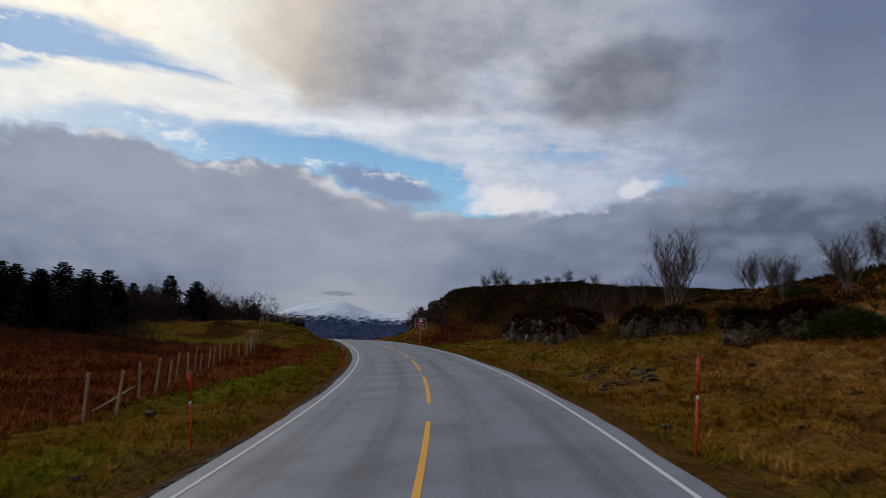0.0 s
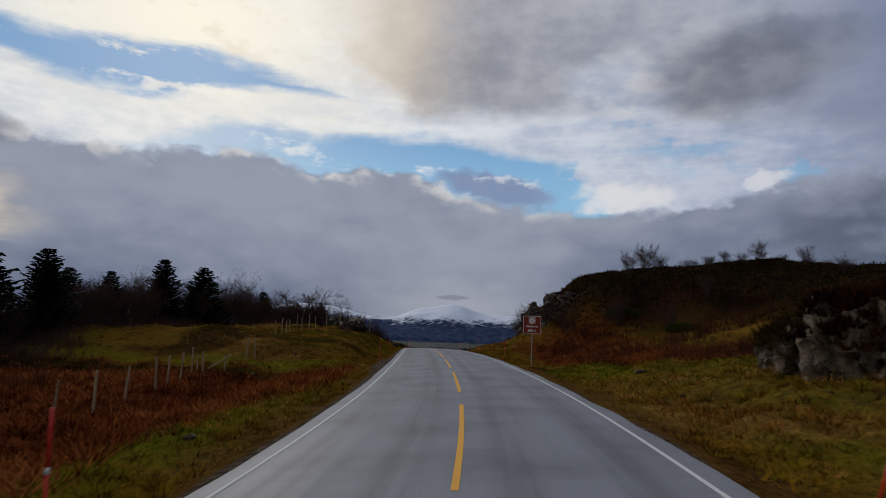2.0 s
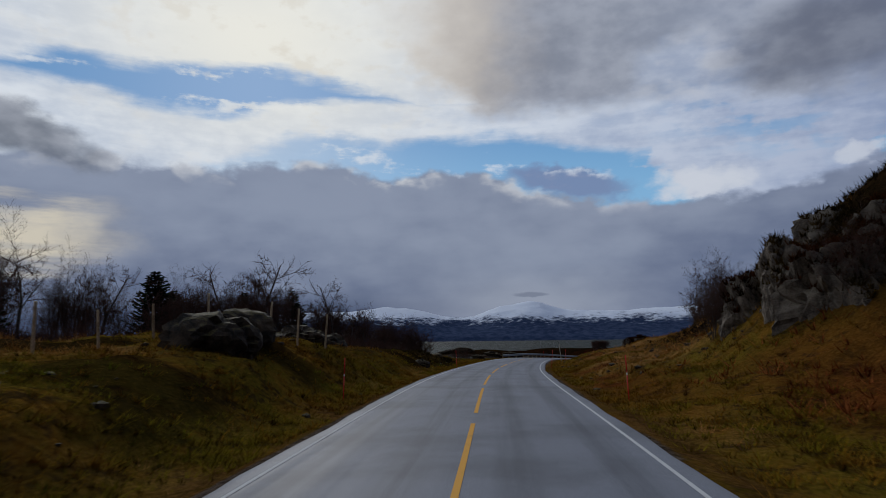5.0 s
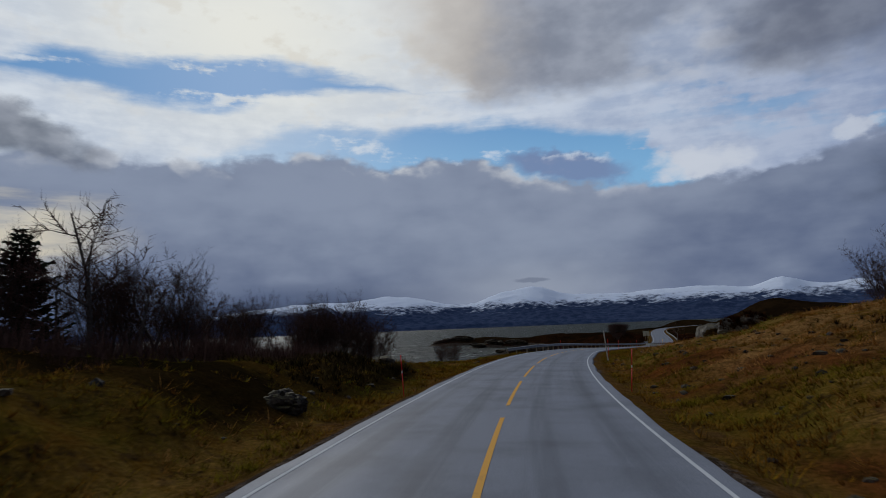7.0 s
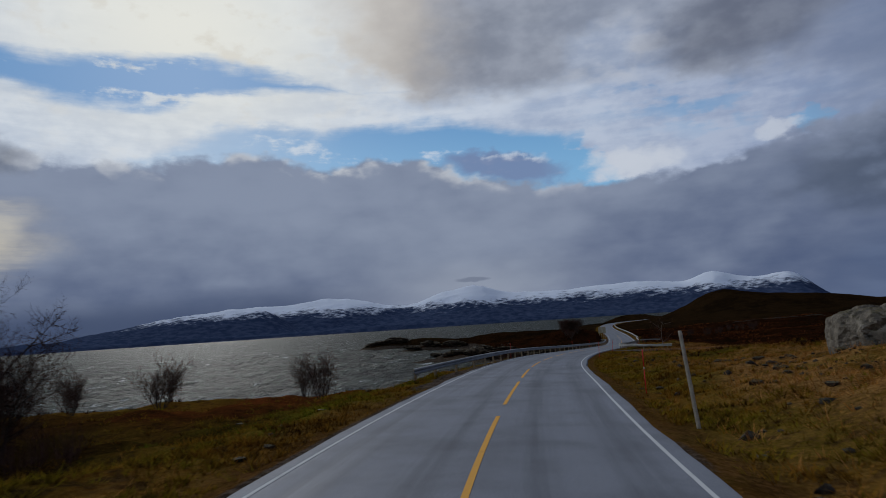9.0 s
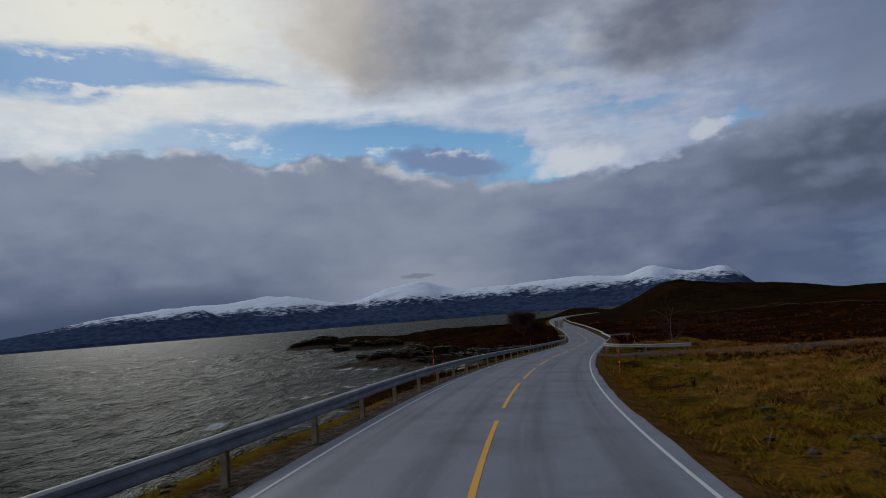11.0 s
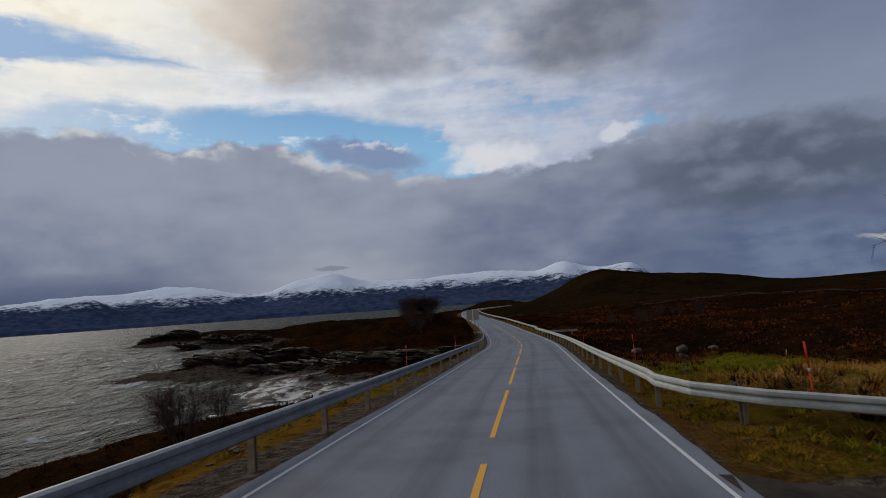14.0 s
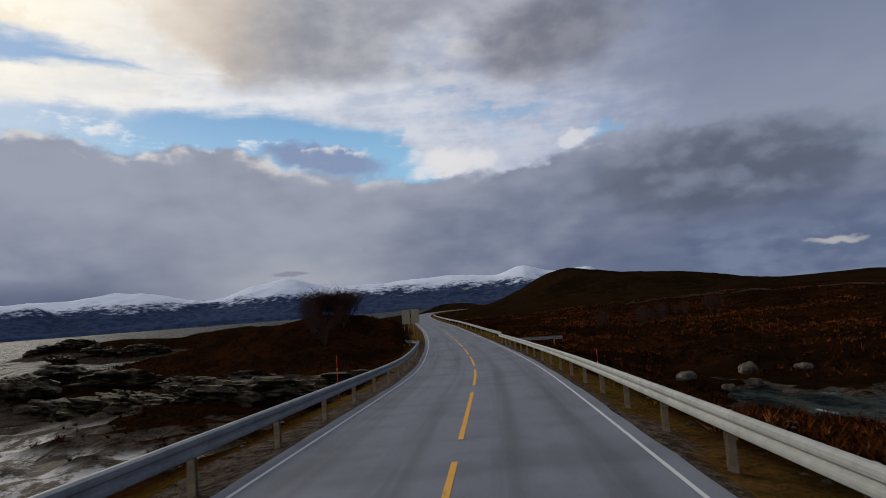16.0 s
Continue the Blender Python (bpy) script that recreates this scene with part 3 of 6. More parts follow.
RIGHT = {
    4.4: [5.1, 7.07, 8.04, 8.12, 8.16, 8.19, 8.29, 8.35, 7.96, 7.8, 7.72, 6.96, 6.48, 5.52, 4.84, 4.47, 4.16, 3.67, 3.25, 2.76, 2.62, 2.83, 3.75, 4.15],
    9: [6, 8.07, 9.04, 8.41, 8.12, 7.89, 8.4, 8.7, 9.1, 8.95, 8.85, 7.06, 6.38, 5.32, 4.41, 3.91, 3.5, 2.15, 0.98, 2.13, 2.73, 3.15, 3.75, 4.15],
    17: [8.5, 10.77, 10.84, 10.15, 9.84, 9.59, 9.9, 15.4, 11.3, 10.7, 10.3, 7.76, 6.68, 5.02, 4.01, 3.45, 3.0, 1.02, -0.7, 1.81, 2.62, 3.15, 4.15, 5.15],
    35: [14, 16.37, 14.64, 15.0, 15.16, 15.29, 16.2, 19.3, 14.4, 11.9, 10.9, 7.36, 6.28, 5.22, 4.36, 3.89, 3.5, 2.32, 1.3, 2.34, 3.35, 4.35, 5.15, 6.15],
    80: [17, 18.57, 17.44, 17.63, 17.72, 17.79, 18.6, 19.05, 16.76, 12.4, 10.22, 7.16, 6.48, 5.62, 5.24, 5.03, 4.86, 4.64, 4.45, 4.39, 4.75, 5.15, 7.15, 8.15],
    220: [15, 15.97, 14.84, 14.81, 14.8, 14.79, 14.19, 13.85, 12.76, 10.73, 9.72, 8.76, 8.68, 7.92, 7.84, 7.8, 7.76, 7.75, 7.75, 7.69, 7.15, 7.15, 8.15, 8.15],
}
# Single rises: centre x, y, half-lengths along and across, turn in degrees, height.
RISES = [
    (-38.81, 337, 30, 9, 20, 2.6), (-24.82, 338, 9, 11, 0, 2.6), (-104.54, 474, 34, 12, 12, 6.2), (-58.32, 430, 34, 9, 15, 3.6), (-80.26, 420, 22, 6, 10, 2.6), (-51.96, 362, 22, 6, 25, 1.4),
    (60.92, 577, 13, 40, 0, 3.5), (16.8, 735, 22, 22, 0, 0.5), (16.8, 735, 22, 22, 0, 7.0), (-21.2, 640, 20, 26, 0, 2.6), (10.85, 36, 3.5, 3.0, 0, 0.9), (5.38, 113, 10, 14, 0, 1.9), (-9.5, 176, 7, 10, 0, -0.4), (4.47, 297, 10, 4, 0, -1.3), (0, 113, 6, 6, 0, 0.4), (-2.0, 80.6, 2.6, 3.6, 0, -0.8), (-8.0, 250, 6.5, 5.0, 0, 1.2), (-15, 65.6, 7, 1.8, 4, -0.9),
]


def across_profile(y, u, table):
    d = sorted(table)
    cols = np.stack([np.interp(y, STATION, table[k]) for k in d], 0)
    out, au = cols[-1].copy(), np.abs(u)
    for i in range(len(d) - 1):
        k = np.clip((au - d[i]) / (d[i + 1] - d[i]), 0, 1)
        k = k * k * (3 - 2 * k) * 0.5 + k * 0.5
        here = (au >= d[i]) & (au < d[i + 1])
        out = np.where(here, cols[i] + (cols[i + 1] - cols[i]) * k, out)
    return np.where(au < d[0], cols[0], out)


def land(x, y):
    """The height of the ground."""
    x, y = np.asarray(x, float), np.asarray(y, float)
    u, zr = road_uz(x, y)
    ys = y + 9 * fractal(x, y, 40, 2, 5) * ease(np.abs(u), 5, 14) * (1 - 0.85 * ease(-u, 2, 5) * ease(np.abs(y - 70), 22, 10))
    z = np.where(u < 0, across_profile(ys, u, LEFT), across_profile(ys, u, RIGHT))
    for cx, cy, rx, ry, turn, h in RISES:
        c, s = math.cos(radians(turn)), math.sin(radians(turn))
        px, py = (x - cx) * c + (y - cy) * s, (y - cy) * c - (x - cx) * s
        z = z + h * np.exp(-((px / rx) ** 2) - (py / ry) ** 2)
    plateau = ((x - 94) / 56) ** 2 + ((y - 585) / 60) ** 2
    z = z + (12.2 - 0.09 * (x - 60)) * np.exp(-(plateau**2)) + 0.8 * np.exp(-(((x - 175) / 60) ** 2) - ((y - 585) / 55) ** 2)
    away = ease(np.abs(u), 5, 13)
    z = z + away * (0.55 * fractal(x, y, 16, 3, 11) + 0.28 * fractal(x, y, 4.5, 3, 23))
    z = z + ease(np.abs(u), 24, 50) * 1.2 * fractal(x, y, 45, 4, 31)
    z = z + ease(np.abs(u), 4.2, 6.5) * 0.36 * fractal(x, y, 1.7, 2, 41)
    low = ease(z, 3.0, 0.8) * ease(z, -2.5, 0.0) * ease(y, 285, 305)
    ridge = 1 - np.abs(fractal(x * 0.8 + y * 0.5, y * 0.8 - x * 0.25, 7, 4, 51))
    z = z + low * away * (ridge - 0.6) * 1.5
    lane = ease(np.abs(y - 240.2), 4.2, 2.6) * ease(u, 3, 6) * ease(u, 60, 40)
    z = z + (np.interp(u, [3, 12, 30, 60], [5.2, 4.95, 4.8, 5.2]) - z) * lane
    shoulder = zr - 0.06 - 0.14 * ease(np.abs(u), EDGE, EDGE + 1.0)
    return shoulder + (z - shoulder) * ease(np.abs(u), EDGE + 0.5, 7.0)


ground_y = np.concatenate([np.arange(-60, -8, 2.5), np.arange(-8, 345, 0.5), np.arange(345, 700, 2.5), np.arange(700, 1000, 15), np.arange(1000, 2200, 120)])
half = np.concatenate([np.arange(0, 5, 0.6), np.arange(5, 17, 0.36), np.arange(17, 26, 0.7), np.arange(26, 60, 1.3), np.arange(60, 160, 4), np.arange(160, 420, 20), np.arange(420, 1600, 150)])
ground_u = np.concatenate([-half[:0:-1], half])
gy, gu = np.meshgrid(ground_y, ground_u, indexing="ij")
gx = road_x(np.minimum(gy, 760)) + gu
gz = land(gx, gy)
fade = ease(np.hypot(gx + 20, gy - 300), 900, 1700)
gz = gz * (1 - fade) - 4 * fade
ground = mesh_object("ground", np.stack([gx, gy, gz], -1).reshape(-1, 3), grid_faces(*gx.shape), GROUND)
tagged(ground, "mossy autumn grass, bracken and heather on rocky coastal moor", "ground", kind="structure")


def cover(x, y):
    """How far bracken, heath, fresh green grass, bare rock, sand and gravel cover the ground, each from 0 to 1."""
    u, zr = road_uz(x, y)
    z = land(x, y)
    n1, n2 = fractal(x, y, 14, 3, 61), fractal(x, y, 5, 3, 67)
    bracken = ease(-u + 1.5 * n1 + 2.0 * ease(y, 26, 40) + 2.2 * ease(y, 50, 56), 8.0, 10.0) * ease(y + n2, 69, 67) * ease(y, -70, -50)
    track = ease(np.abs(y - 70.2) + 0.5 * n2, 1.7, 0.9) * ease(-u, 4.5, 6) * ease(-u, 34, 26)
    bracken = np.maximum(bracken, ease(u + 2 * n1, 6.4, 8.6) * ease(u, 19, 14) * ease(y, 57, 65) * ease(y, 108, 98))
    bracken = np.maximum(bracken, 0.8 * ease(n2 + 0.4 * n1, -0.3, 0.15) * ease(u, 4.2, 5.2) * ease(u + 2 * n1, 12, 8) * ease(y, 100, 112) * ease(y, 160, 146))
    bracken = np.maximum(bracken, 0.75 * ease(n2, -0.1, 0.25) * ease(u, 4.2, 5.0) * ease(u + n1, 9, 7) * ease(y, 186, 196) * ease(y, 238, 232))
    bracken = np.maximum(bracken, 0.9 * ease(-u + 1.5 * n1, 9, 11) * ease(-u, 21, 16) * ease(y, 166, 174) * ease(y, 208, 197))
    heath = ease(u + 5 * n1, 13, 19) * ease(y, 150, 190)
    heath = np.maximum(heath, ease(u + 3 * n1, 20, 28))
    heath = np.maximum(heath, ease(u + 4 * n1, 16, 20) * ease(y, 68, 58))
    heath = np.maximum(heath, 0.9 * ease(n2 + 0.6 * n1, 0.22, 0.42) * ease(u, 8, 10) * ease(y, 68, 58))
    heath = np.maximum(heath, ease(u + 2 * n1, 9, 12) * ease(y, 92, 100) * ease(y, 150, 132))
    heath = np.maximum(heath, ease(-u + 4 * n1, 24, 32) * ease(y, 20, 90))
    heath = np.maximum(heath, ease(y, 264, 278) * ease(np.abs(u) + 0.8 * n1, 4.3, 5.6) * np.where(u < 0, ease(z, 0.5, 1.0), 1))
    heath = np.maximum(heath, ease(-u + 2 * n1 + 2.2 * ease(y, 296, 312), 6.5, 9.5) * ease(y, 178, 205) * 0.95) * (1 - bracken)
    heath = np.maximum(heath, 0.75 * ease(n1 + 0.5 * n2, -0.15, 0.25) * ease(u, 4.5, 6) * ease(y, 185, 200) * ease(y, 300, 285))
    # Heath on the left bank also stands in for the shade on that slope.
    heath = np.maximum(heath, ease(-u + 2 * n1, 5.5, 8.5) * (0.5 + 0.4 * ease(n2, -0.1, 0.3)) * ease(y, 108, 122) * ease(y, 185, 172))
    heath = np.maximum(heath, 0.85 * ease(n2 + 0.6 * n1, -0.05, 0.25) * ease(-u, 5, 6.5) * ease(y, 68, 74) * ease(y, 112, 104))
    # A second layer of dark heath, deepening the painted shade of the left bank.
    heath = np.maximum(heath, np.minimum(0.42 + 0.45 * ease(n2, -0.1, 0.3) + 0.4 * ease(y, 128, 138) * ease(y, 152, 146), 0.97) * ease(-u + n1, 4.6, 6.0) * ease(y, 116, 128) * ease(y, 166, 154))
    heath = np.maximum(heath, 0.92 * ease(n2 + 0.4 * n1, -0.42, -0.02) * ease(u, 4.3, 5.2) * ease(u + n1, 9.5, 7.0) * ease(y, 186, 196) * ease(y, 238, 234))
    heath = np.maximum(heath, 0.95 * ease(np.hypot((u - 4.9) / 0.9, (y - 67.5) / 5) + 0.3 * n2, 1.0, 0.6))
    ditch = 0.9 * ease(np.abs(y - 65.4) + n2, 3.4, 1.8) * ease(-u, 4.8, 6) * ease(-u, 32, 24)
    heath, bracken = np.maximum(heath, ditch), bracken * (1 - ditch)
    green = ease(n1 + 0.6 * n2 + 0.15 * ease(y, 70, 50), 0.04, 0.42) * ease(y, 300, 280) * (1 - 0.9 * ease(u, 3, 6) * np.maximum(ease(y, 105, 120) * ease(y, 160, 145), np.maximum(0.85 * ease(y, 60, 54) * ease(y, 26, 38), ease(y, 262, 270)))) * ease(np.abs(u), 4.5, 6) * ease(np.abs(u), 16, 11) * (1 - bracken) * (1 - heath)
    green = np.maximum(green, 0.85 * ease(np.hypot((u - 10) / 4.5, (y - 258) / 14) + 0.5 * n2, 1.0, 0.4))
    open_land = (1 - bracken) * (1 - heath)
    green = np.maximum(green, 0.6 * ease(0.5 * n1 + 0.9 * n2, 0.2, 0.5) * ease(u, 4.9, 5.8) * ease(u + 2 * n1, 13, 10) * ease(y, 66, 58) * open_land)
    green = np.maximum(green, ease(np.hypot((u - 6.6) / 2.2, (y - 63.5) / 5.5) + 0.5 * n2, 1.0, 0.5))
    green = np.maximum(green, ease(np.hypot((u - 9.0) / 3.2, (y - 230.5) / 6) + 0.35 * n2, 1.0, 0.5))
    green = np.maximum(green, ease(n2 + 0.5 * n1, -0.4, 0.05) * ease(-u, 4.8, 5.6) * ease(-u + n1, 9.5 - 2.2 * ease(y, 26, 40), 7.5 - 2.0 * ease(y, 26, 40)) * ease(y, 60, 54) * open_land)
    green = np.maximum(green, ease(n2 + 0.5 * n1, -0.3, 0.1) * ease(-u, 5, 6) * ease(-u + n1, 11, 9) * ease(y, 150, 156) * ease(y, 182, 174) * open_land)
    green = np.maximum(green, ease(n2 + 0.5 * n1, -0.25, 0.2) * ease(u + n1, 7, 8.4) * ease(u + 2 * n1, 13, 10) * ease(y, 212, 220) * ease(y, 238, 234))
    green = np.maximum(green, 0.8 * track)
    bracken, heath = bracken * (1 - track), heath * (1 - track)
    foot = np.where(u < 0, 0.5 + 1.1 * ease(y, 282, 302), 0.6)
    rock = ease(z + 0.5 * n2, foot, foot - 0.8) * ease(np.abs(u), 8, 12) * ease(y, 195, 215)
    sand = np.where(u < 0, ease(z + 0.3 * n2, 1.0, 0.6) * ease(np.abs(y - 294), 22, 13) * ease(-u, 60, 40), 0)
    gravel = ease(np.abs(u), EDGE + np.maximum(np.where(u < 0, 0.5, 0.25) + 0.4 * n2, 0.18), EDGE + 0.1) * np.where(u < 0, 0.9, 0.7)
    gravel = np.maximum(gravel, 0.85 * ease(-u + 0.4 * n2, 4.6, 3.9) * ease(-u, 2, 3) * ease(y, 62, 66) * ease(y, 80, 74))
    gravel = np.maximum(gravel, ease(-u + 0.5 * n2, 5.2, 4.3) * ease(-u, 2, 3) * ease(y, 168, 182) * ease(y, 345, 335))
    gravel = np.maximum(gravel, ease(u + 0.6 * n2, 4.6, 3.7) * ease(u, 2, 3) * ease(y, 242, 250) * ease(y, 345, 335) * 0.62)
    lane = ease(np.abs(y - 240.2), 3.4, 2.2) * ease(u, 3, 4.5) * ease(u, 60, 45)
    gravel = np.maximum(gravel, lane)
    return bracken, heath * (1 - lane), green * (1 - lane), rock * (1 - sand), sand, gravel


def verge(x, y):
    """The brown strip of dead grass and dirt along both rims of the asphalt."""
    u, _ = road_uz(x, y)
    n = fractal(x, y, 2.4, 3, 131)
    return ease(np.abs(u), EDGE, EDGE + 0.3) * ease(np.abs(u) + 0.6 * n, 5.0, 4.0)


for key, values in zip(("bracken", "heath", "green", "rock", "sand", "gravel"), cover(gx, gy)):
    add_attribute(ground, key, values)


def straw_zone(x, y):
    u, _ = road_uz(x, y)
    n = fractal(x, y, 7, 3, 111)
    a = np.maximum(ease(u + 3 * n, 8, 11), (0.35 + 0.5 * ease(y, 26, 38)) * ease(u + n, 4.6, 5.6) * ease(y, 60, 52)) * ease(u, 34, 24) * (0.15 + 0.85 * ease(n, -0.15, 0.15)) * ease(y, 70, 62)
    b = ease(u + 2 * n, 5.5, 8) * ease(u, 34, 24) * ease(n, -0.6, 0.0) * ease(y, 108, 122) * ease(y, 200, 175)
    c = ease(u + 2 * n, 5.6, 8.2) * ease(u, 40, 28) * (0.3 + 0.7 * ease(n, -0.35, 0.1)) * ease(y, 195, 210) * ease(y, 262, 250)
    d = (0.35 - 0.3 * ease(y, 175, 190)) * ease(np.abs(u), 6.8, 5.2) * ease(n, -0.2, 0.3)
    e = 0.8 * ease(-u, 6, 9) * ease(-u, 26, 18) * ease(n, -0.15, 0.3) * ease(y, 68, 78) * (1 - 0.7 * ease(y, 108, 120)) * ease(y, 165, 145)
    d = np.maximum(d, e)
    return np.maximum(np.maximum(a, b), np.maximum(c, d))


add_attribute(ground, "straw", straw_zone(gx, gy))
add_attribute(ground, "verge", verge(gx, gy))
add_attribute(ground, "moss", np.maximum(ease(gy, 185, 150), 0.8 * ease(gy, 400, 450)))

# ---- road ----
ry = np.concatenate([np.arange(-60, 360, 1.0), np.arange(360, 800, 4.0)])
ru = np.array([-EDGE - 0.12, -EDGE, -LINE, -1.6, 0, 1.6, LINE, EDGE, EDGE + 0.12])
yy, uu = np.meshgrid(ry, ru, indexing="ij")
ragged = np.where(np.abs(uu) > LINE + 0.1, 0.1 * fractal(yy, uu * 3, 2.2, 3, 71), 0)
camber = -0.006 * np.abs(uu) - np.where(np.abs(uu) > EDGE + 0.05, 0.16, 0)
road = mesh_object("road", beside(yy, uu + ragged * np.sign(uu), camber + 0.03).reshape(-1, 3), grid_faces(*yy.shape), ASPHALT, smooth=False)
tagged(road, "damp grey asphalt two-lane road with darker wheel tracks", "road", kind="structure")
lane = road.data.uv_layers.new(name="lane")
loop_v = np.empty(len(road.data.loops), np.int32)
road.data.loops.foreach_get("vertex_index", loop_v)
lane.data.foreach_set("uv", np.stack([uu.ravel()[loop_v], yy.ravel()[loop_v]], -1).astype(np.float32).ravel())


def strip(name, y0, y1, u, width, mat, label, step=1.0):
    """A painted line that lies 5 mm over the asphalt."""
    n = max(2, int((y1 - y0) / step) + 1)
    y, d = np.meshgrid(np.linspace(y0, y1, n), [u - width / 2, u + width / 2], indexing="ij")
    up = -0.006 * np.abs(d) + 0.036
    return mesh_object(name, beside(y, d, up).reshape(-1, 3), grid_faces(n, 2), mat, road, label)


for side in (-LINE, LINE):
    strip("edge_line", -60, 640, side, 0.07, WHITE_PAINT, "white painted edge line")
for k in range(-5, 32):
    y = float(np.interp(k, [-6, 0, 5, 8, 12, 16, 20, 23, 33], [-46, 25.9, 86.3, 119.2, 165, 210.5, 255.3, 288, 401]))
    strip("centre_dash", y - 8.85, y, 0.0, 0.105, YELLOW_PAINT, "yellow painted centre dash")

# The mouth of a narrow side road.
WORN_ASPHALT = mottled("worn_wet_asphalt", (0.014, 0.009, 0.006), (0.048, 0.034, 0.023), 0.9, 0.95, 0.4, 0.02, gloss=0.08)
my, mu = np.meshgrid(np.linspace(238.7, 241.8, 14), np.linspace(3.3, 34, 70), indexing="ij")
mx = road_x(my) + mu
side_road = mesh_object("side_road", np.stack([mx, my + (0.5 * fractal(mx, my, 3, 3, 77) + 0.9 * ease(mu, 6.5, 3.3) * np.sign(my - 240.2)) * np.abs(my - 240.2) / 1.55, land(mx, my) + 0.05], -1).reshape(-1, 3), grid_faces(*mx.shape)[:, ::-1], WORN_ASPHALT)
tagged(side_road, "narrow wet asphalt side road onto the heath", "road", kind="structure")

# ---- sea ----
sx_ = np.concatenate([[-4950, -3000, -1500, -800, -500, -330], np.arange(-260, 40, 1.0), [60, 120, 300, 800, 2000, 4500]])
sy_ = np.concatenate([[-3000, -800, -100, 80], np.arange(150, 520, 1.2), [540, 600, 700, 900, 1300, 2000, 3000, 4900]])
wy, wx = np.meshgrid(sy_, sx_, indexing="ij")
near = ease(wx, -255, -200) * ease(wy, 150, 180) * ease(wy, 515, 470) * ease(wx, -22, -50)
calm = ease(np.hypot(wx + 42, wy - 300), 14, 40)
wz = near * calm * (1.05 * (1 - np.abs(fractal(wx + 0.4 * wy, wy * 0.5, 9, 4, 81))) - 0.75 + 0.22 * fractal(wx, wy, 3, 2, 83))
sea = mesh_object("sea_water", np.stack([wx, wy, wz], -1).reshape(-1, 3), grid_faces(*wx.shape), SEA)
tagged(sea, "choppy grey-green fjord water with small whitecaps", "water", kind="structure")

# ---- mountains across the fjord ----
SKY_AZ = [-62, -30, -22, -18.5, -17, -14.8, -12.4, -10.8, -9, -6, -2, 1, 5, 7.3, 9.3, 11, 13, 14.2, 15.3, 17.8, 20.4, 23, 25.5, 28, 32, 36, 40, 45, 52, 65]
SKY_EL = [-0.6, -0.6, -0.5, 0.7, 2.0, 2.45, 2.5, 3.0, 2.6, 2.6, 2.65, 2.5, 2.45, 2.8, 3.4, 3.2, 2.7, 2.2, 2.0, 2.3, 2.85, 2.9, 2.6, 2.65, 2.3, 1.9, 1.2, 0.6, 0.9, 0.7]
fa, fr = np.meshgrid(np.radians(np.arange(-64, 66, 0.14)), np.linspace(3000, 4750, 90), indexing="ij")
deg = np.degrees(fa)
back_top = spline(SKY_AZ, SKY_EL)(deg) + 0.12 * fractal(deg, deg * 0.3, 1.6, 4, 95)
fx, fy = -np.sin(fa) * fr - 20, np.cos(fa) * fr + 200
rough = fractal(fx, fy, 520, 6, 91, 0.55)
rib = 1 - np.abs(fractal(fx, fy, 420, 5, 97, 0.55))
rise = ease(fr, 3250, 4250)
tall = np.tan(np.radians(back_top + 0.07 * fractal(fx, fy, 90, 3, 93))) * 4250
fz = tall * rise * (0.78 + 0.22 * rise) + rise * (1 - rise) * 4 * (40 * (rib - 0.6) + 26 * rough)
near_top = 2.42 * ease(deg, 23.5, 28.0) * (1 - 0.78 * ease(deg, 28.5, 46))
front = ease(fr, 3020, 3560) * np.tan(np.radians(near_top)) * 3560 * (1 + 0.12 * rough)
fz = np.maximum(fz, front * ease(fr, 4300, 3900))
fz = np.maximum(fz, ease(deg, -21, -17) * (26 * ease(fr, 3010, 3080) * ease(fr, 3500, 3200) * (0.5 + 0.5 * rough) + 8 * ease(fr, 3005, 3050)))
fz = np.where(fr > 4250, fz * ease(fr, 4900, 4250), fz) - 6 * ease(fr, 3030, 3000)
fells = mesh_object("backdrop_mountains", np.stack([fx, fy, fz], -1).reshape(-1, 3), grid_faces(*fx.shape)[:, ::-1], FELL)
tagged(fells, "snow-topped mountain range across the fjord, tinted blue for haze", "mountains", kind="structure")


# ---- materials of the things ----
BARK = mottled("dark_bark", (0.018, 0.013, 0.01), (0.07, 0.052, 0.042), 6.0, 0.9, 0.5, 0.02)
TWIG = mottled("bare_twigs", (0.034, 0.017, 0.013), (0.1, 0.054, 0.04), 3.0, 0.9, 0.0, gloss=0.0)
PALE_BARK = mottled("pale_birch_bark", (0.06, 0.045, 0.038), (0.2, 0.165, 0.14), 5.0, 0.9, 0.4, 0.02)
JUNIPER = mottled("juniper_needles", (0.012, 0.015, 0.004), (0.05, 0.054, 0.012), 2.0, 0.85, 0.0, gloss=0.0, by_island=0.7)
NEEDLE = mottled("spruce_needles", (0.007, 0.012, 0.008), (0.022, 0.034, 0.017), 2.0, 0.85, 0.0, gloss=0.0, by_island=0.7)


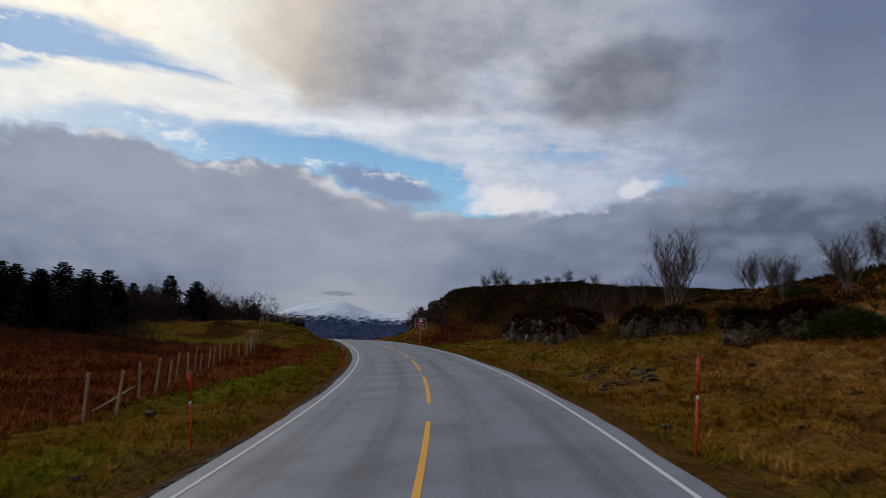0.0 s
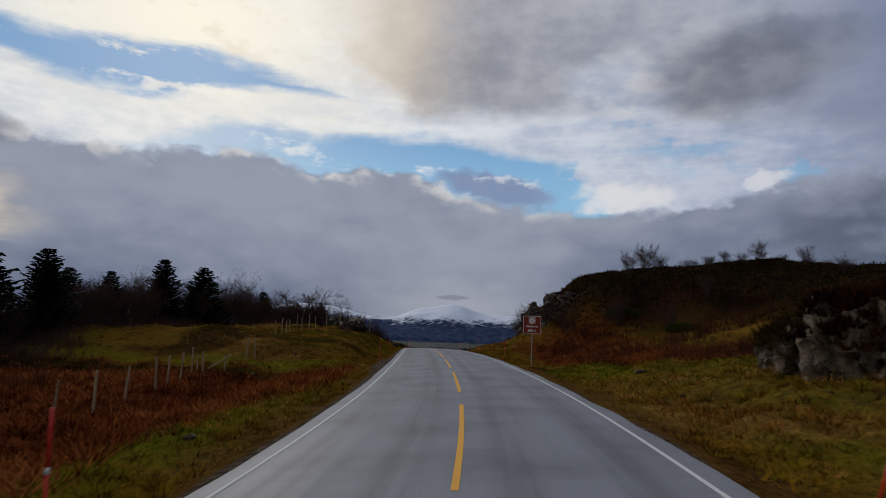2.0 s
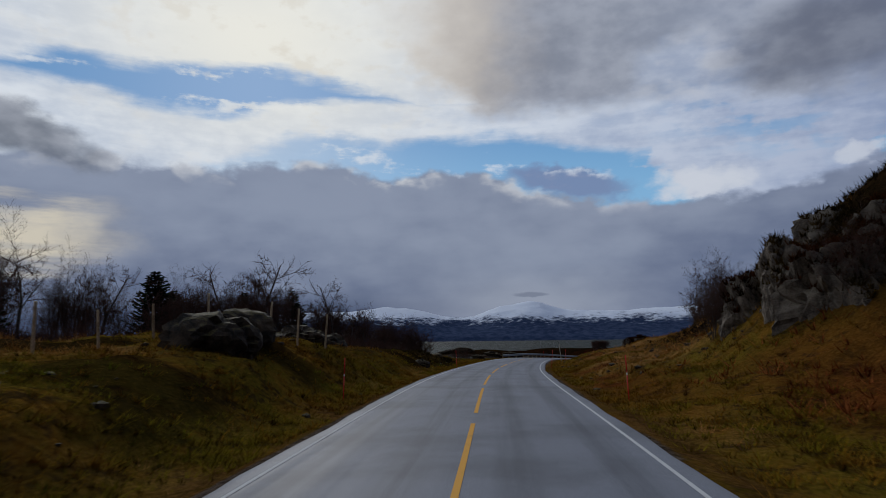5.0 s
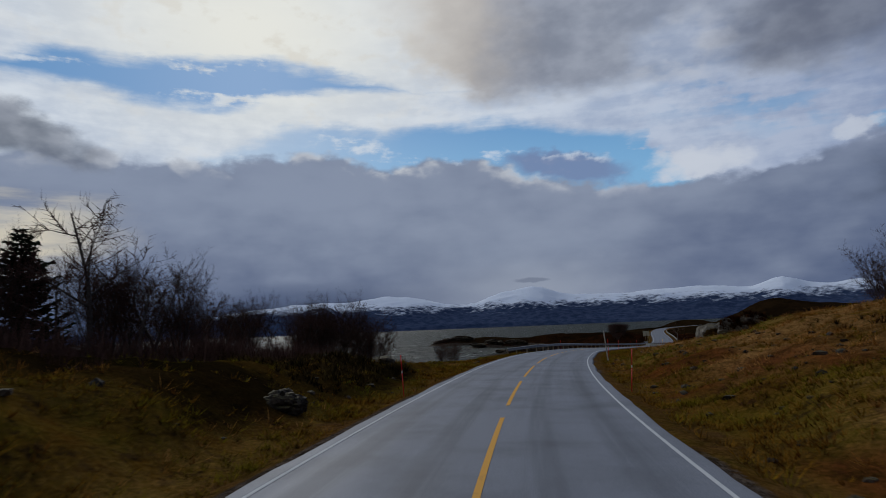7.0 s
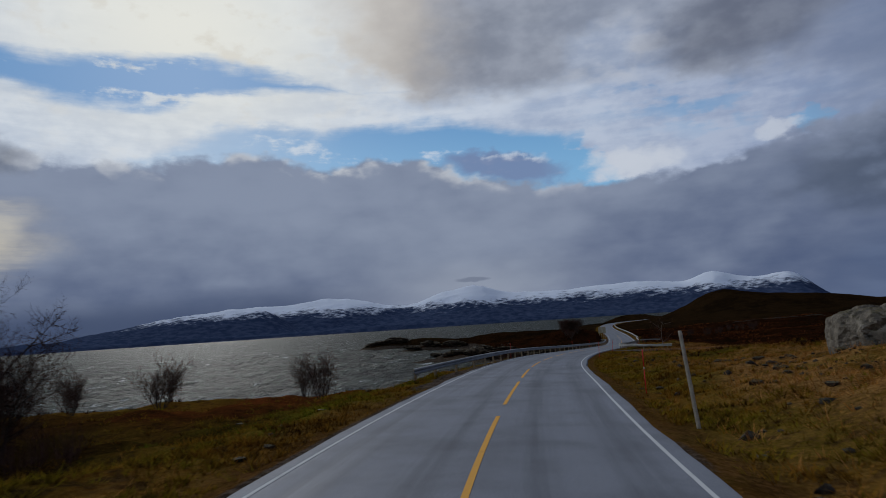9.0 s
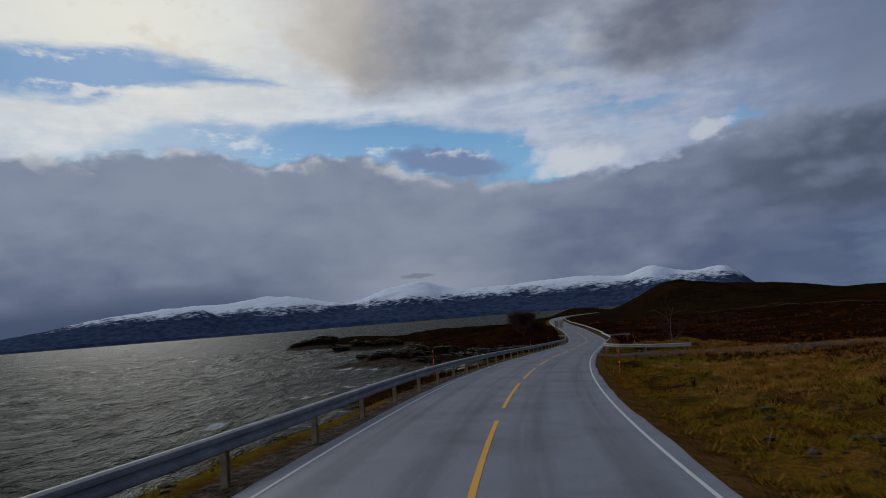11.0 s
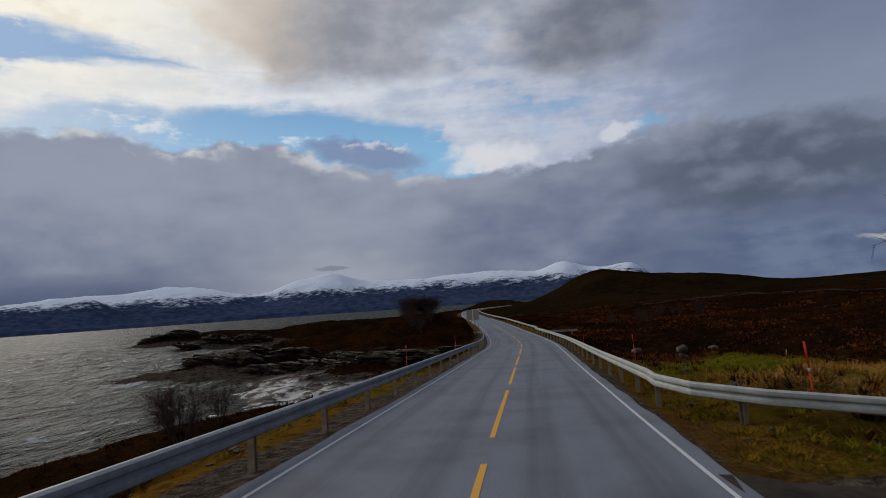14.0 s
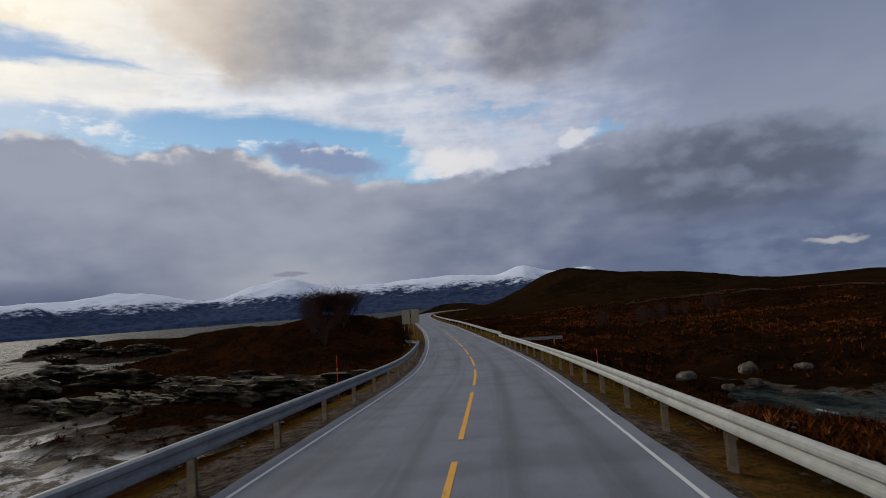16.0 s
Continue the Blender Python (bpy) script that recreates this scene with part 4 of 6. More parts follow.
def rock_material(name, low, high, pale):
    m, n, shader = material(name)
    p = place(n)
    tall = n.vec("MULTIPLY", p, (1.0, 1.0, 0.28))
    a, b, c = n.noise(p, 0.7, 6), n.noise(tall, 3.2, 8, 0.65, 0.5), n.noise(p, 16.0, 5)
    col = n.mix(n.step(n.math("ADD", n.math("MULTIPLY", b, 0.65), n.math("MULTIPLY", c, 0.35)), 0.36, 0.64), low, high)
    col = n.mix(n.math("MULTIPLY", n.step(a, 0.52, 0.66), 0.7), col, pale)
    s = n.add("ShaderNodeSeparateXYZ")
    n.put(s.inputs[0], n.add("ShaderNodeNewGeometry").outputs["Normal"])
    moss = n.step(n.math("ADD", s.outputs[2], n.math("MULTIPLY", n.math("SUBTRACT", b, 0.5), 1.4)), 0.72, 0.98)
    col = n.mix(n.math("MULTIPLY", moss, 0.85), col, n.mix(n.step(c, 0.4, 0.6), (0.03, 0.026, 0.008), (0.075, 0.055, 0.014)))
    n.put(shader.inputs["Base Color"], col)
    n.put(shader.inputs["Roughness"], 0.9)
    n.put(shader.inputs["Specular IOR Level"], 0.25)
    bump(n, shader, n.math("ADD", b, n.math("MULTIPLY", c, 0.35)), 0.9, 0.12)
    return m


def blade_material(name, colours, gap_shade):
    """Leaves and blades: one of three tones for each blade, in drifts over the ground, with shade between tussocks
    painted in.
    """
    m, n, shader = material(name)
    p = place(n)
    r = n.add("ShaderNodeNewGeometry").outputs["Random Per Island"]
    drift = n.noise(p, 0.16, 4)
    spot = n.noise(p, 0.9, 4)
    f = n.math("ADD", n.math("MULTIPLY", r, 0.45), n.math("MULTIPLY", n.math("SUBTRACT", n.math("ADD", drift, n.math("MULTIPLY", spot, 0.6)), 0.55), 1.9), clamp=True)
    col = n.mix(n.step(f, 0.1, 0.55), colours[0], colours[1])
    col = n.mix(n.step(f, 0.55, 0.95), col, colours[2])
    # Noise patches darken the blades, standing in for shade between tussocks.
    tussock_gap = n.step(n.math("ADD", n.math("MULTIPLY", n.noise(p, 1.5, 5, 0.65), 0.65), n.math("MULTIPLY", n.noise(p, 5.0, 4), 0.35)), 0.5, 0.58)
    col = n.mix(n.math("MULTIPLY", tussock_gap, gap_shade), col, n.mix(0.75, colours[0], (0.008, 0.006, 0.003)))
    n.put(shader.inputs["Base Color"], col)
    n.put(shader.inputs["Roughness"], 0.9)
    n.put(shader.inputs["Specular IOR Level"], 0.0)
    return m


ROCK = rock_material("lichened_rock", (0.017, 0.012, 0.008), (0.105, 0.08, 0.058), (0.22, 0.185, 0.14))
PALE_ROCK = rock_material("pale_lichened_rock", (0.05, 0.042, 0.032), (0.15, 0.128, 0.098), (0.25, 0.22, 0.172))
SLAB_ROCK = rock_material("brown_slab_rock", (0.014, 0.009, 0.005), (0.105, 0.072, 0.042), (0.22, 0.17, 0.115))
SHORE_ROCK = rock_material("dark_shore_rock", (0.004, 0.003, 0.002), (0.042, 0.027, 0.015), (0.085, 0.058, 0.035))
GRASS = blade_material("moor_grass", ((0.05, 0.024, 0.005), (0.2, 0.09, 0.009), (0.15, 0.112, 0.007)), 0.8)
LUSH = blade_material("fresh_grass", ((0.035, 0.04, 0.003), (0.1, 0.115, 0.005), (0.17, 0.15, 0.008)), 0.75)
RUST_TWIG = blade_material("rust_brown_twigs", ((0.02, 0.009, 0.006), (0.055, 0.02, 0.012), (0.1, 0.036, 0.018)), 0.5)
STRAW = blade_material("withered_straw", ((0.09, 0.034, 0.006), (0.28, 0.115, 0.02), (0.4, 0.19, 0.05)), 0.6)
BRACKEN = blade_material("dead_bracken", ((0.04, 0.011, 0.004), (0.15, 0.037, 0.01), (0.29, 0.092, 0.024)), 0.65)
HEATHER = blade_material("heather", ((0.005, 0.003, 0.0015), (0.018, 0.007, 0.003), (0.062, 0.018, 0.005)), 0.88)
MOSS_HEATH = blade_material("mossy_heather", ((0.006, 0.005, 0.002), (0.026, 0.018, 0.006), (0.075, 0.045, 0.014)), 0.8)
RUSTY_STEEL = mottled("rusty_dull_steel", (0.03, 0.022, 0.016), (0.075, 0.058, 0.043), 3.0, 0.8, 0.1, 0.004)
# Two tones of one steel: paler for the sunlit rail, darker for the backlit one.
SUNLIT_STEEL = mottled("sunlit_galvanised_steel", (0.2, 0.205, 0.185), (0.32, 0.32, 0.29), 1.3, 0.7, 0.08, 0.004, 0.1)
STEEL = mottled("galvanised_steel", (0.14, 0.148, 0.16), (0.25, 0.254, 0.255), 1.3, 0.75, 0.08, 0.004, 0.15)
POST_STEEL = mottled("dull_steel", (0.13, 0.09, 0.05), (0.27, 0.2, 0.125), 5.0, 0.7, 0.2, 0.004, 0.1)
WOOD = mottled("grey_fence_wood", (0.14, 0.09, 0.045), (0.34, 0.24, 0.14), 7.0, 0.85, 0.4, 0.01, by_object=0.5)
RED = mottled("red_marker_plastic", (0.42, 0.012, 0.008), (0.56, 0.02, 0.012), 8.0, 0.5, 0.1, 0.003)
REFLECT = mottled("pale_reflector_band", (0.5, 0.5, 0.46), (0.68, 0.67, 0.6), 12.0, 0.4, 0.0)
SIGN_BROWN = mottled("brown_sign_face", (0.17, 0.02, 0.007), (0.21, 0.027, 0.01), 3.0, 0.6, 0.05, 0.002)
SIGN_WHITE = mottled("white_sign_film", (0.62, 0.6, 0.56), (0.74, 0.72, 0.68), 6.0, 0.4, 0.0)
SIGN_BACK = mottled("weathered_sign_plate", (0.22, 0.19, 0.12), (0.38, 0.33, 0.22), 4.0, 0.6, 0.1, 0.003, 0.2)
POLE_GREY = mottled("pale_pole", (0.22, 0.19, 0.15), (0.4, 0.36, 0.29), 8.0, 0.7, 0.2, 0.004)


def ground_at(x, y):
    return float(land(np.array([float(x)]), np.array([float(y)]))[0])


# ---- rocks ----
def rock_mesh(name, size, seed, fine=4, grainwise=(1.0, 1.0, 0.3), step=0.24, mat=None, cells=18, box=3.2, uneven=0.05):
    """A broken rock: a rounded block split along joints into pieces, each standing a little in or out; grainwise stretches the pieces."""
    rnd = np.random.RandomState(seed)
    bm = bmesh.new()
    bmesh.ops.create_icosphere(bm, subdivisions=fine, radius=1.0)
    d = np.array([v.co[:] for v in bm.verts])
    base = d / (np.abs(d) ** box).sum(1, keepdims=True) ** (1 / box)
    q = np.array(grainwise)
    tilt = rnd.uniform(-0.35, 0.35, 2)
    p = base.copy()
    p[:, 0] += tilt[0] * p[:, 2]
    p[:, 1] += tilt[1] * p[:, 2]
    wobble = np.stack([fractal(base[:, k] * 3 + seed, base[:, (k + 1) % 3] * 3 + base[:, (k + 2) % 3], 1.0, 3, seed + k) for k in range(3)], -1)
    p = p + 0.16 * wobble
    grow_by = np.ones(len(p))
    for count, depth, gap in ((cells, step, 0.06), (cells * 6, step * 0.22, 0.02)):
        seeds = rnd.uniform(-1.2, 1.2, (count, 3))
        dist = np.sqrt((((p[:, None] - seeds[None]) * q) ** 2).sum(-1))
        near = np.argsort(dist, 1)[:, :2]
        one, two = np.take_along_axis(dist, near, 1).T
        grow_by += depth * rnd.uniform(-1, 0.6, count)[near[:, 0]]
        grow_by -= depth * 0.7 * np.clip(1 - (two - one) / gap, 0, 1)
    grow_by += uneven * fractal(base[:, 0] * 2 + base[:, 2], base[:, 1] * 2 - base[:, 2] * 0.6, 0.4, 3, seed + 9)
    out = base * grow_by[:, None] * np.array(size)
    for v, c in zip(bm.verts, out):
        v.co = c
    me = bpy.data.meshes.new(name)
    bm.to_mesh(me)
    bm.free()
    me.materials.append(mat or ROCK)
    return me


def tuft_mesh(name, foot, count, length, width, spread, mat, seed, droop=0.6):
    """Tufts of short stems rooted at the given points, as one mesh."""
    rnd = np.random.RandomState(seed)
    foot = np.repeat(np.asarray(foot, float), count, 0)
    m = len(foot)
    t = rnd.uniform(0, 2 * np.pi, m)
    tall = length * rnd.uniform(0.5, 1.2, m)
    way = np.stack([np.cos(t), np.sin(t), 0 * t], -1)
    side = np.stack([-np.sin(t), np.cos(t), 0 * t], -1) * width / 2
    root = foot + way * tall[:, None] * spread * 0.2
    tip = root + way * (tall * spread * rnd.uniform(0.2, 1, m))[:, None]
    tip[:, 2] += tall * (1 - droop * rnd.uniform(0, 0.8, m))
    verts = np.stack([root + side, root - side, tip], 1).reshape(-1, 3)
    ob = mesh_object(name, verts, np.arange(3 * m).reshape(-1, 3), mat, smooth=False)
    return ob


def rock(x, y, size, seed, label, sink=0.35, turn=0.0, fine=4, name="boulder", group="", up=0.0, cap=0, mat=None, grainwise=(1.0, 1.0, 0.3), step=0.24, tilt=0.0, cells=18, box=3.2, uneven=0.05):
    """A rock bedded in the ground, with a cap of heather tufts on its level ledges where cap is not 0."""
    ob = new(name, rock_mesh(name, size, seed, fine, grainwise, step, mat, cells, box, uneven))
    ob.matrix_basis = pose(x, y, ground_at(x, y) + size[2] * (1 - 2 * sink) + up, tilt, 0, turn)
    if cap:
        me = ob.data
        c, nrm = np.array([f.center[:] for f in me.polygons]), np.array([f.normal[:] for f in me.polygons])
        top = c[(nrm[:, 2] > 0.45) & (c[:, 2] > 0.15 * size[2])]
        pick = np.random.RandomState(seed).randint(0, len(top), cap)
        tuft = tuft_mesh("heather_cap", top[pick], 8, 0.36, 0.055, 1.2, MOSS_HEATH if seed % 2 else HEATHER, seed)
        tuft.parent = ob
        tuft["label"] = "dark heather on the ledges"
    return tagged(ob, label, "rock", group)


# ---- guard rails ----
def rail_profile():
    """The W of a guard rail beam, out of the post's face: distance from the post and height over the road, closed."""
    face = [(0.0, 0.44), (0.03, 0.445), (0.075, 0.475), (0.08, 0.52), (0.075, 0.555), (0.03, 0.585), (0.025, 0.6), (0.03, 0.615), (0.075, 0.645), (0.08, 0.68), (0.075, 0.725), (0.03, 0.752), (0.0, 0.757)]
    return face + [(d - 0.014, z + 0.0) for d, z in face[::-1]]


def guard_rail(label, line, toward, posts, group="guard rails along the road", steel=None):
    """A rail along a list of ground points; toward is +1 where the road lies to the right of the way along it."""
    base = tagged(new("guard_rail"), label, "guard rail", group)
    line = np.array(line, float)
    way = np.gradient(line[:, :2], axis=0)
    way /= np.linalg.norm(way, axis=1)[:, None]
    side = np.stack([way[:, 1], -way[:, 0]], -1) * toward
    prof = np.array(rail_profile())
    rings = np.concatenate([line[:, None, :2] + side[:, None] * prof[None, :, :1], np.broadcast_to(line[:, 2, None, None] + prof[None, :, 1:], (len(line), len(prof), 1))], -1)
    n, k = len(line), len(prof)
    i = np.arange(n * k).reshape(n, k)
    j = np.roll(i, -1, axis=1)
    faces = np.stack([i[:-1], j[:-1], j[1:], i[1:]], -1).reshape(-1, 4)
    beam = mesh_object("beam", rings.reshape(-1, 3), faces, steel or STEEL, base, "long galvanised steel W-beam", smooth=False)
    run = np.concatenate([[0], np.cumsum(np.hypot(*np.diff(line[:, :2], axis=0).T))])
    first = None
    for s in np.arange(0.6, run[-1], posts):
        x, y, z = (np.interp(s, run, line[:, c]) for c in range(3))
        wx, wy = (np.interp(s, run, side[:, c]) for c in range(2))
        m = pose(x - wx * 0.06, y - wy * 0.06, z, 0, 0, math.degrees(math.atan2(wy, wx)))
        if first is None:
            bm = bmesh.new()
            for sx, sy, ox, oy in ((0.12, 0.012, 0, 0.05), (0.12, 0.012, 0, -0.05), (0.012, 0.1, -0.054, 0)):
                made = bmesh.ops.create_cube(bm, size=1.0)["verts"]
                bmesh.ops.transform(bm, verts=made, matrix=Matrix.Translation((ox, oy, -0.1)) @ Matrix.Diagonal((sx, sy, 1.64, 1)))
            first = part("post", bm, POST_STEEL, base, "steel channel post")
            first.matrix_basis = m
        else:
            ob = new("post", first.data)
            ob["label"] = "steel channel post"
            ob.parent, ob.matrix_basis = base, m
    return base


def beside_line(y0, y1, u, n, up=0.0):
    y = np.linspace(y0, y1, n)
    return beside(y, np.full(n, float(u)), up)


left_line = beside_line(181, 340, -3.88, 82)
flare = ease(np.arange(82), 8, 0)
left_line[:, 0] -= 1.6 * flare
left_line[:, 2] -= 0.25 * flare
bend = ease(np.arange(82), 73, 81)
left_line[:, 0] -= 3.5 * bend**2
guard_rail("galvanised steel guard rail on posts above the shore", left_line, 1, 4.0)

right_line = beside_line(252.5, 331, 3.95, 42)
turn_in = np.array([(-9.8, 242.4, 4.88), (-11.3, 243.0, 4.88), (-12.8, 244.0, 4.9), (-14.1, 245.3, 4.92), (-15.3, 246.7, 4.95), (-16.1, 248.5, 4.95), (-16.25, 250.5, 4.92)])
guard_rail("galvanised guard rail in a sunlit tone that curves into a side road", np.concatenate([turn_in, right_line]), -1, 3.6, steel=SUNLIT_STEEL)
far_right = beside_line(334, 560, 4.5, 60)
guard_rail("galvanised guard rail along the far stretch of road", far_right, -1, 8.0)
side_rail = np.stack([np.linspace(-7.2, -2.3, 9), np.linspace(331, 328.7, 9), np.full(9, 2.2)], -1)
guard_rail("short guard rail beside a heath track", side_rail, -1, 4.0)
left_far = np.stack([np.linspace(-29, -16.5, 9), np.linspace(350, 347, 9), np.full(9, 2.4)], -1)
guard_rail("short guard rail beside the shore track", left_far, 1, 4.0)
ridge_y = np.linspace(0, 1, 40)
ridge_rail = np.stack([32 + 66 * ridge_y, 410 - 42 * ridge_y + 10 * np.sin(ridge_y * 5), 0 * ridge_y], -1)
ridge_rail[:, 2] = land(ridge_rail[:, 0], ridge_rail[:, 1]) - 0.45
guard_rail("low guard rail along a distant moorland road", ridge_rail, 1, 4.0, steel=RUSTY_STEEL)


# ---- posts, poles and signs ----
def post_mesh(name, radius, height, sides=8, lean=0.0):
    bm = bmesh.new()
    bmesh.ops.create_cone(bm, cap_ends=True, segments=sides, radius1=radius, radius2=radius * 0.88, depth=height, matrix=Matrix.Translation((0, 0, height / 2)))
    bmesh.ops.bevel(bm, geom=[e for e in bm.edges if all(v.co.z > height - 0.01 for v in e.verts)], offset=radius * 0.3, segments=1, affect="EDGES")
    me = bpy.data.meshes.new(name)
    bm.to_mesh(me)
    bm.free()
    return me


FENCE = [post_mesh("fence_post", 0.048, 1.6), post_mesh("fence_post", 0.04, 1.5), post_mesh("fence_post", 0.052, 1.95)]
for me in FENCE:
    me.materials.append(WOOD)
rnd = random.Random(4)


def fence_post(x, y, kind, label):
    ob = new("fence_post", FENCE[kind])
    ob.matrix_basis = pose(x, y, ground_at(x, y) - 0.3, rnd.uniform(-4, 4), rnd.uniform(-4, 4), rnd.uniform(0, 360))
    return tagged(ob, label, "fence post", "fence posts beside the road")


y = 17.4
while y < 68:
    x = float(np.interp(y, [9, 21, 26, 34, 43, 49, 56, 61, 67.5], [-8.0, -9.2, -10.3, -12.1, -13.8, -14.5, -15.6, -17.5, -20.1]))
    fence_post(x + rnd.uniform(-0.1, 0.1), y, rnd.choice((0, 0, 1)), "weathered wooden fence post in red bracken")
    y += rnd.uniform(1.95, 2.35)
for x, y in ((-18.0, 65.6), (-19.8, 71.5), (-19.4, 71.9)):
    fence_post(x, y, 0, "wooden gate post by a grass track")
y = 81.3
while y < 113:
    x = float(np.interp(y, [81, 88, 94, 100, 103, 106, 111, 118], [-22.3, -24.2, -25.6, -26.3, -25.6, -24.2, -23.7, -23.5]))
    fence_post(x, y, rnd.choice((0, 0, 2)), "slender wooden fence post on a grassy bank")
    y += rnd.uniform(1.9, 3.0)
for x, y, rz in ((-19.9, 67.2, 20), (-10.0, 19.8, 0)):
    ob = new("fence_brace", post_mesh("fence_brace", 0.045, 1.5))
    ob.data.materials.append(WOOD)
    ob.matrix_basis = pose(x, y, ground_at(x, y) - 0.05, 0, 56, rz)
    tagged(ob, "slanting wooden brace leaning on a fence post", "fence brace")


def snow_pole(y, u, lean=(0, 0)):
    """A red snow pole with a pale reflector band."""
    p = beside(np.array(float(y)), np.array(float(u)))
    base = tagged(new("snow_pole"), "thin red snow marker pole with a pale band", "snow pole", "snow poles along the road")
    foot = ground_at(p[0], p[1]) - 0.15
    low = min(0.0, foot + 0.35 - p[2]) if u < -5.5 else 0.0
    base.matrix_basis = pose(p[0], p[1], foot - low, lean[0], lean[1], 0)
    for name, z0, z1, r, mat, label in (("lower_shaft", low, 1.0, 0.018, RED, ""), ("reflector", 1.0, 1.07, 0.02, REFLECT, "pale reflector band"), ("upper_shaft", 1.07, 1.65, 0.019, RED, "")):
        bm = bmesh.new()
        bmesh.ops.create_cone(bm, cap_ends=True, segments=10, radius1=r, radius2=r, depth=z1 - z0, matrix=Matrix.Translation((0, 0, (z0 + z1) / 2)))
        part(name, bm, mat, base, label, True)


for y, u, lean in ((10.3, 4.1, (0, 2)), (13.1, -4.5, (3, -5)), (39.4, -3.95, (0, -2)), (41, 4.8, (5, 14)), (77, 4.0, (0, 6)), (75.8, -4.2, (0, -2)), (104, 4.9, (0, -2)), (105, -4.9, (0, 2)), (138.7, -4.15, (0, -3)), (138.7, 4.0, (0, 4)), (172, 4.5, (0, 0)), (211.7, 4.1, (0, 2)), (220.3, -5.7, (0, 0)), (235.2, 4.15, (0, 4)), (249, 6.8, (0, -4)), (268.5, -5.8, (0, 1)), (270.6, 6.4, (0, -3)), (296, -6.2, (0, 0)), (300, 6.2, (0, 0))):
    snow_pole(y, u, lean)

p = beside(np.array(163.8), np.array(4.45))
ob = new("marker_post", post_mesh("marker_post", 0.045, 2.3))
ob.data.materials.append(POLE_GREY)
ob.matrix_basis = pose(p[0], p[1], ground_at(p[0], p[1]) - 0.15, 0, -5, 0)
tagged(ob, "pale bare wooden marker post leaning by the road", "marker post")
ob = new("marker_post", post_mesh("marker_post", 0.05, 1.2))
ob.data.materials.append(POLE_GREY)
ob.matrix_basis = pose(9.2, 293.5, ground_at(9.2, 293.5) - 0.1)
tagged(ob, "short grey post standing beside the pond", "marker post")


def box(bm, cx, cy, cz, sx, sy, sz):
    made = bmesh.ops.create_cube(bm, size=1.0)["verts"]
    bmesh.ops.transform(bm, verts=made, matrix=Matrix.Translation((cx, cy, cz)) @ Matrix.Diagonal((sx, sy, sz, 1)))
    return made


def lettering(text, size, x, z, parent, label):
    curve = bpy.data.curves.new("lettering", "FONT")
    curve.body, curve.size, curve.align_x, curve.extrude, curve.offset = text, size, "CENTER", 0.002, 0.004
    ob = bpy.data.objects.new("lettering", curve)
    scene.collection.objects.link(ob)
    me = bpy.data.meshes.new_from_object(ob.evaluated_get(bpy.context.evaluated_depsgraph_get()))
    bpy.data.objects.remove(ob)
    me.materials.clear()
    me.materials.append(SIGN_WHITE)
    ob = new("lettering", me)
    ob.parent, ob.matrix_basis = parent, pose(x, -0.019, z, 90, 0, 0)
    ob["label"] = label
    return ob


def tourist_sign(x, y, top, turn):
    """A square brown sign on one pole: symbol, place name and distance."""
    z0 = ground_at(x, y) - 0.3
    base = tagged(new("road_sign"), "square brown tourist road sign on a grey pole", "road sign")
    base.matrix_basis = pose(x, y, z0, 0, 0, turn)
    h, wide, tall = top - z0, 1.3, 1.27
    bm = bmesh.new()
    box(bm, 0, 0, h - tall / 2, wide, 0.024, tall)
    bmesh.ops.bevel(bm, geom=[e for e in bm.edges if abs(e.verts[0].co.y - e.verts[1].co.y) > 0.01], offset=0.05, segments=3, affect="EDGES")
    part("panel", bm, SIGN_BROWN, base, "brown sign panel")
    bm = bmesh.new()
    for cx, cz, sx, sz in ((0, h - 0.02, wide - 0.06, 0.022), (0, h - tall + 0.02, wide - 0.06, 0.022), (-wide / 2 + 0.02, h - tall / 2, 0.022, tall - 0.06), (wide / 2 - 0.02, h - tall / 2, 0.022, tall - 0.06)):
        box(bm, cx, -0.014, cz, sx, 0.006, sz)
    part("border", bm, SIGN_WHITE, base, "thin white border")
    bm = bmesh.new()
    box(bm, 0, 0.05, (h - 0.2) / 2, 0.09, 0.06, h - 0.2)
    bmesh.ops.bevel(bm, geom=[e for e in bm.edges if abs(e.verts[0].co.z - e.verts[1].co.z) > 1], offset=0.02, segments=2, affect="EDGES")
    part("pole", bm, POLE_GREY, base, "pale grey pole")
    top_z = h - 0.33
    bm = bmesh.new()
    for cx, cz, sx, sz in ((0, top_z + 0.235, 0.488, 0.018), (0, top_z - 0.235, 0.488, 0.018), (-0.235, top_z, 0.018, 0.47), (0.235, top_z, 0.018, 0.47)):
        box(bm, cx, -0.014, cz, sx, 0.006, sz)
    part("symbol_frame", bm, SIGN_WHITE, base, "thin white square")
    bm = bmesh.new()
    for k in range(8):
        q = radians(45 * k)
        rr = 0.15 if k % 2 else 0.165
        ring = bmesh.ops.create_circle(bm, cap_ends=True, segments=14, radius=0.068, matrix=Matrix.Translation((rr * math.cos(q), -0.016 - 0.0006 * k, top_z + rr * math.sin(q))) @ pose(0, 0, 0, 90, 0, 0))
    for k in range(4):
        q = radians(90 * k)
        box(bm, 0.065 * math.cos(q), -0.018, top_z + 0.065 * math.sin(q), 0.03 + 0.1 * abs(math.cos(q)), 0.006, 0.03 + 0.1 * abs(math.sin(q)))
    part("symbol", bm, SIGN_WHITE, base, "white looped knot symbol")
    lettering("Eldhusøya", 0.215, 0, h - 0.81, base, "white place name")
    lettering("600 m", 0.25, 0, h - 1.13, base, "white distance")
    return base


tourist_sign(-2.62, 81.2, 11.5, 12)


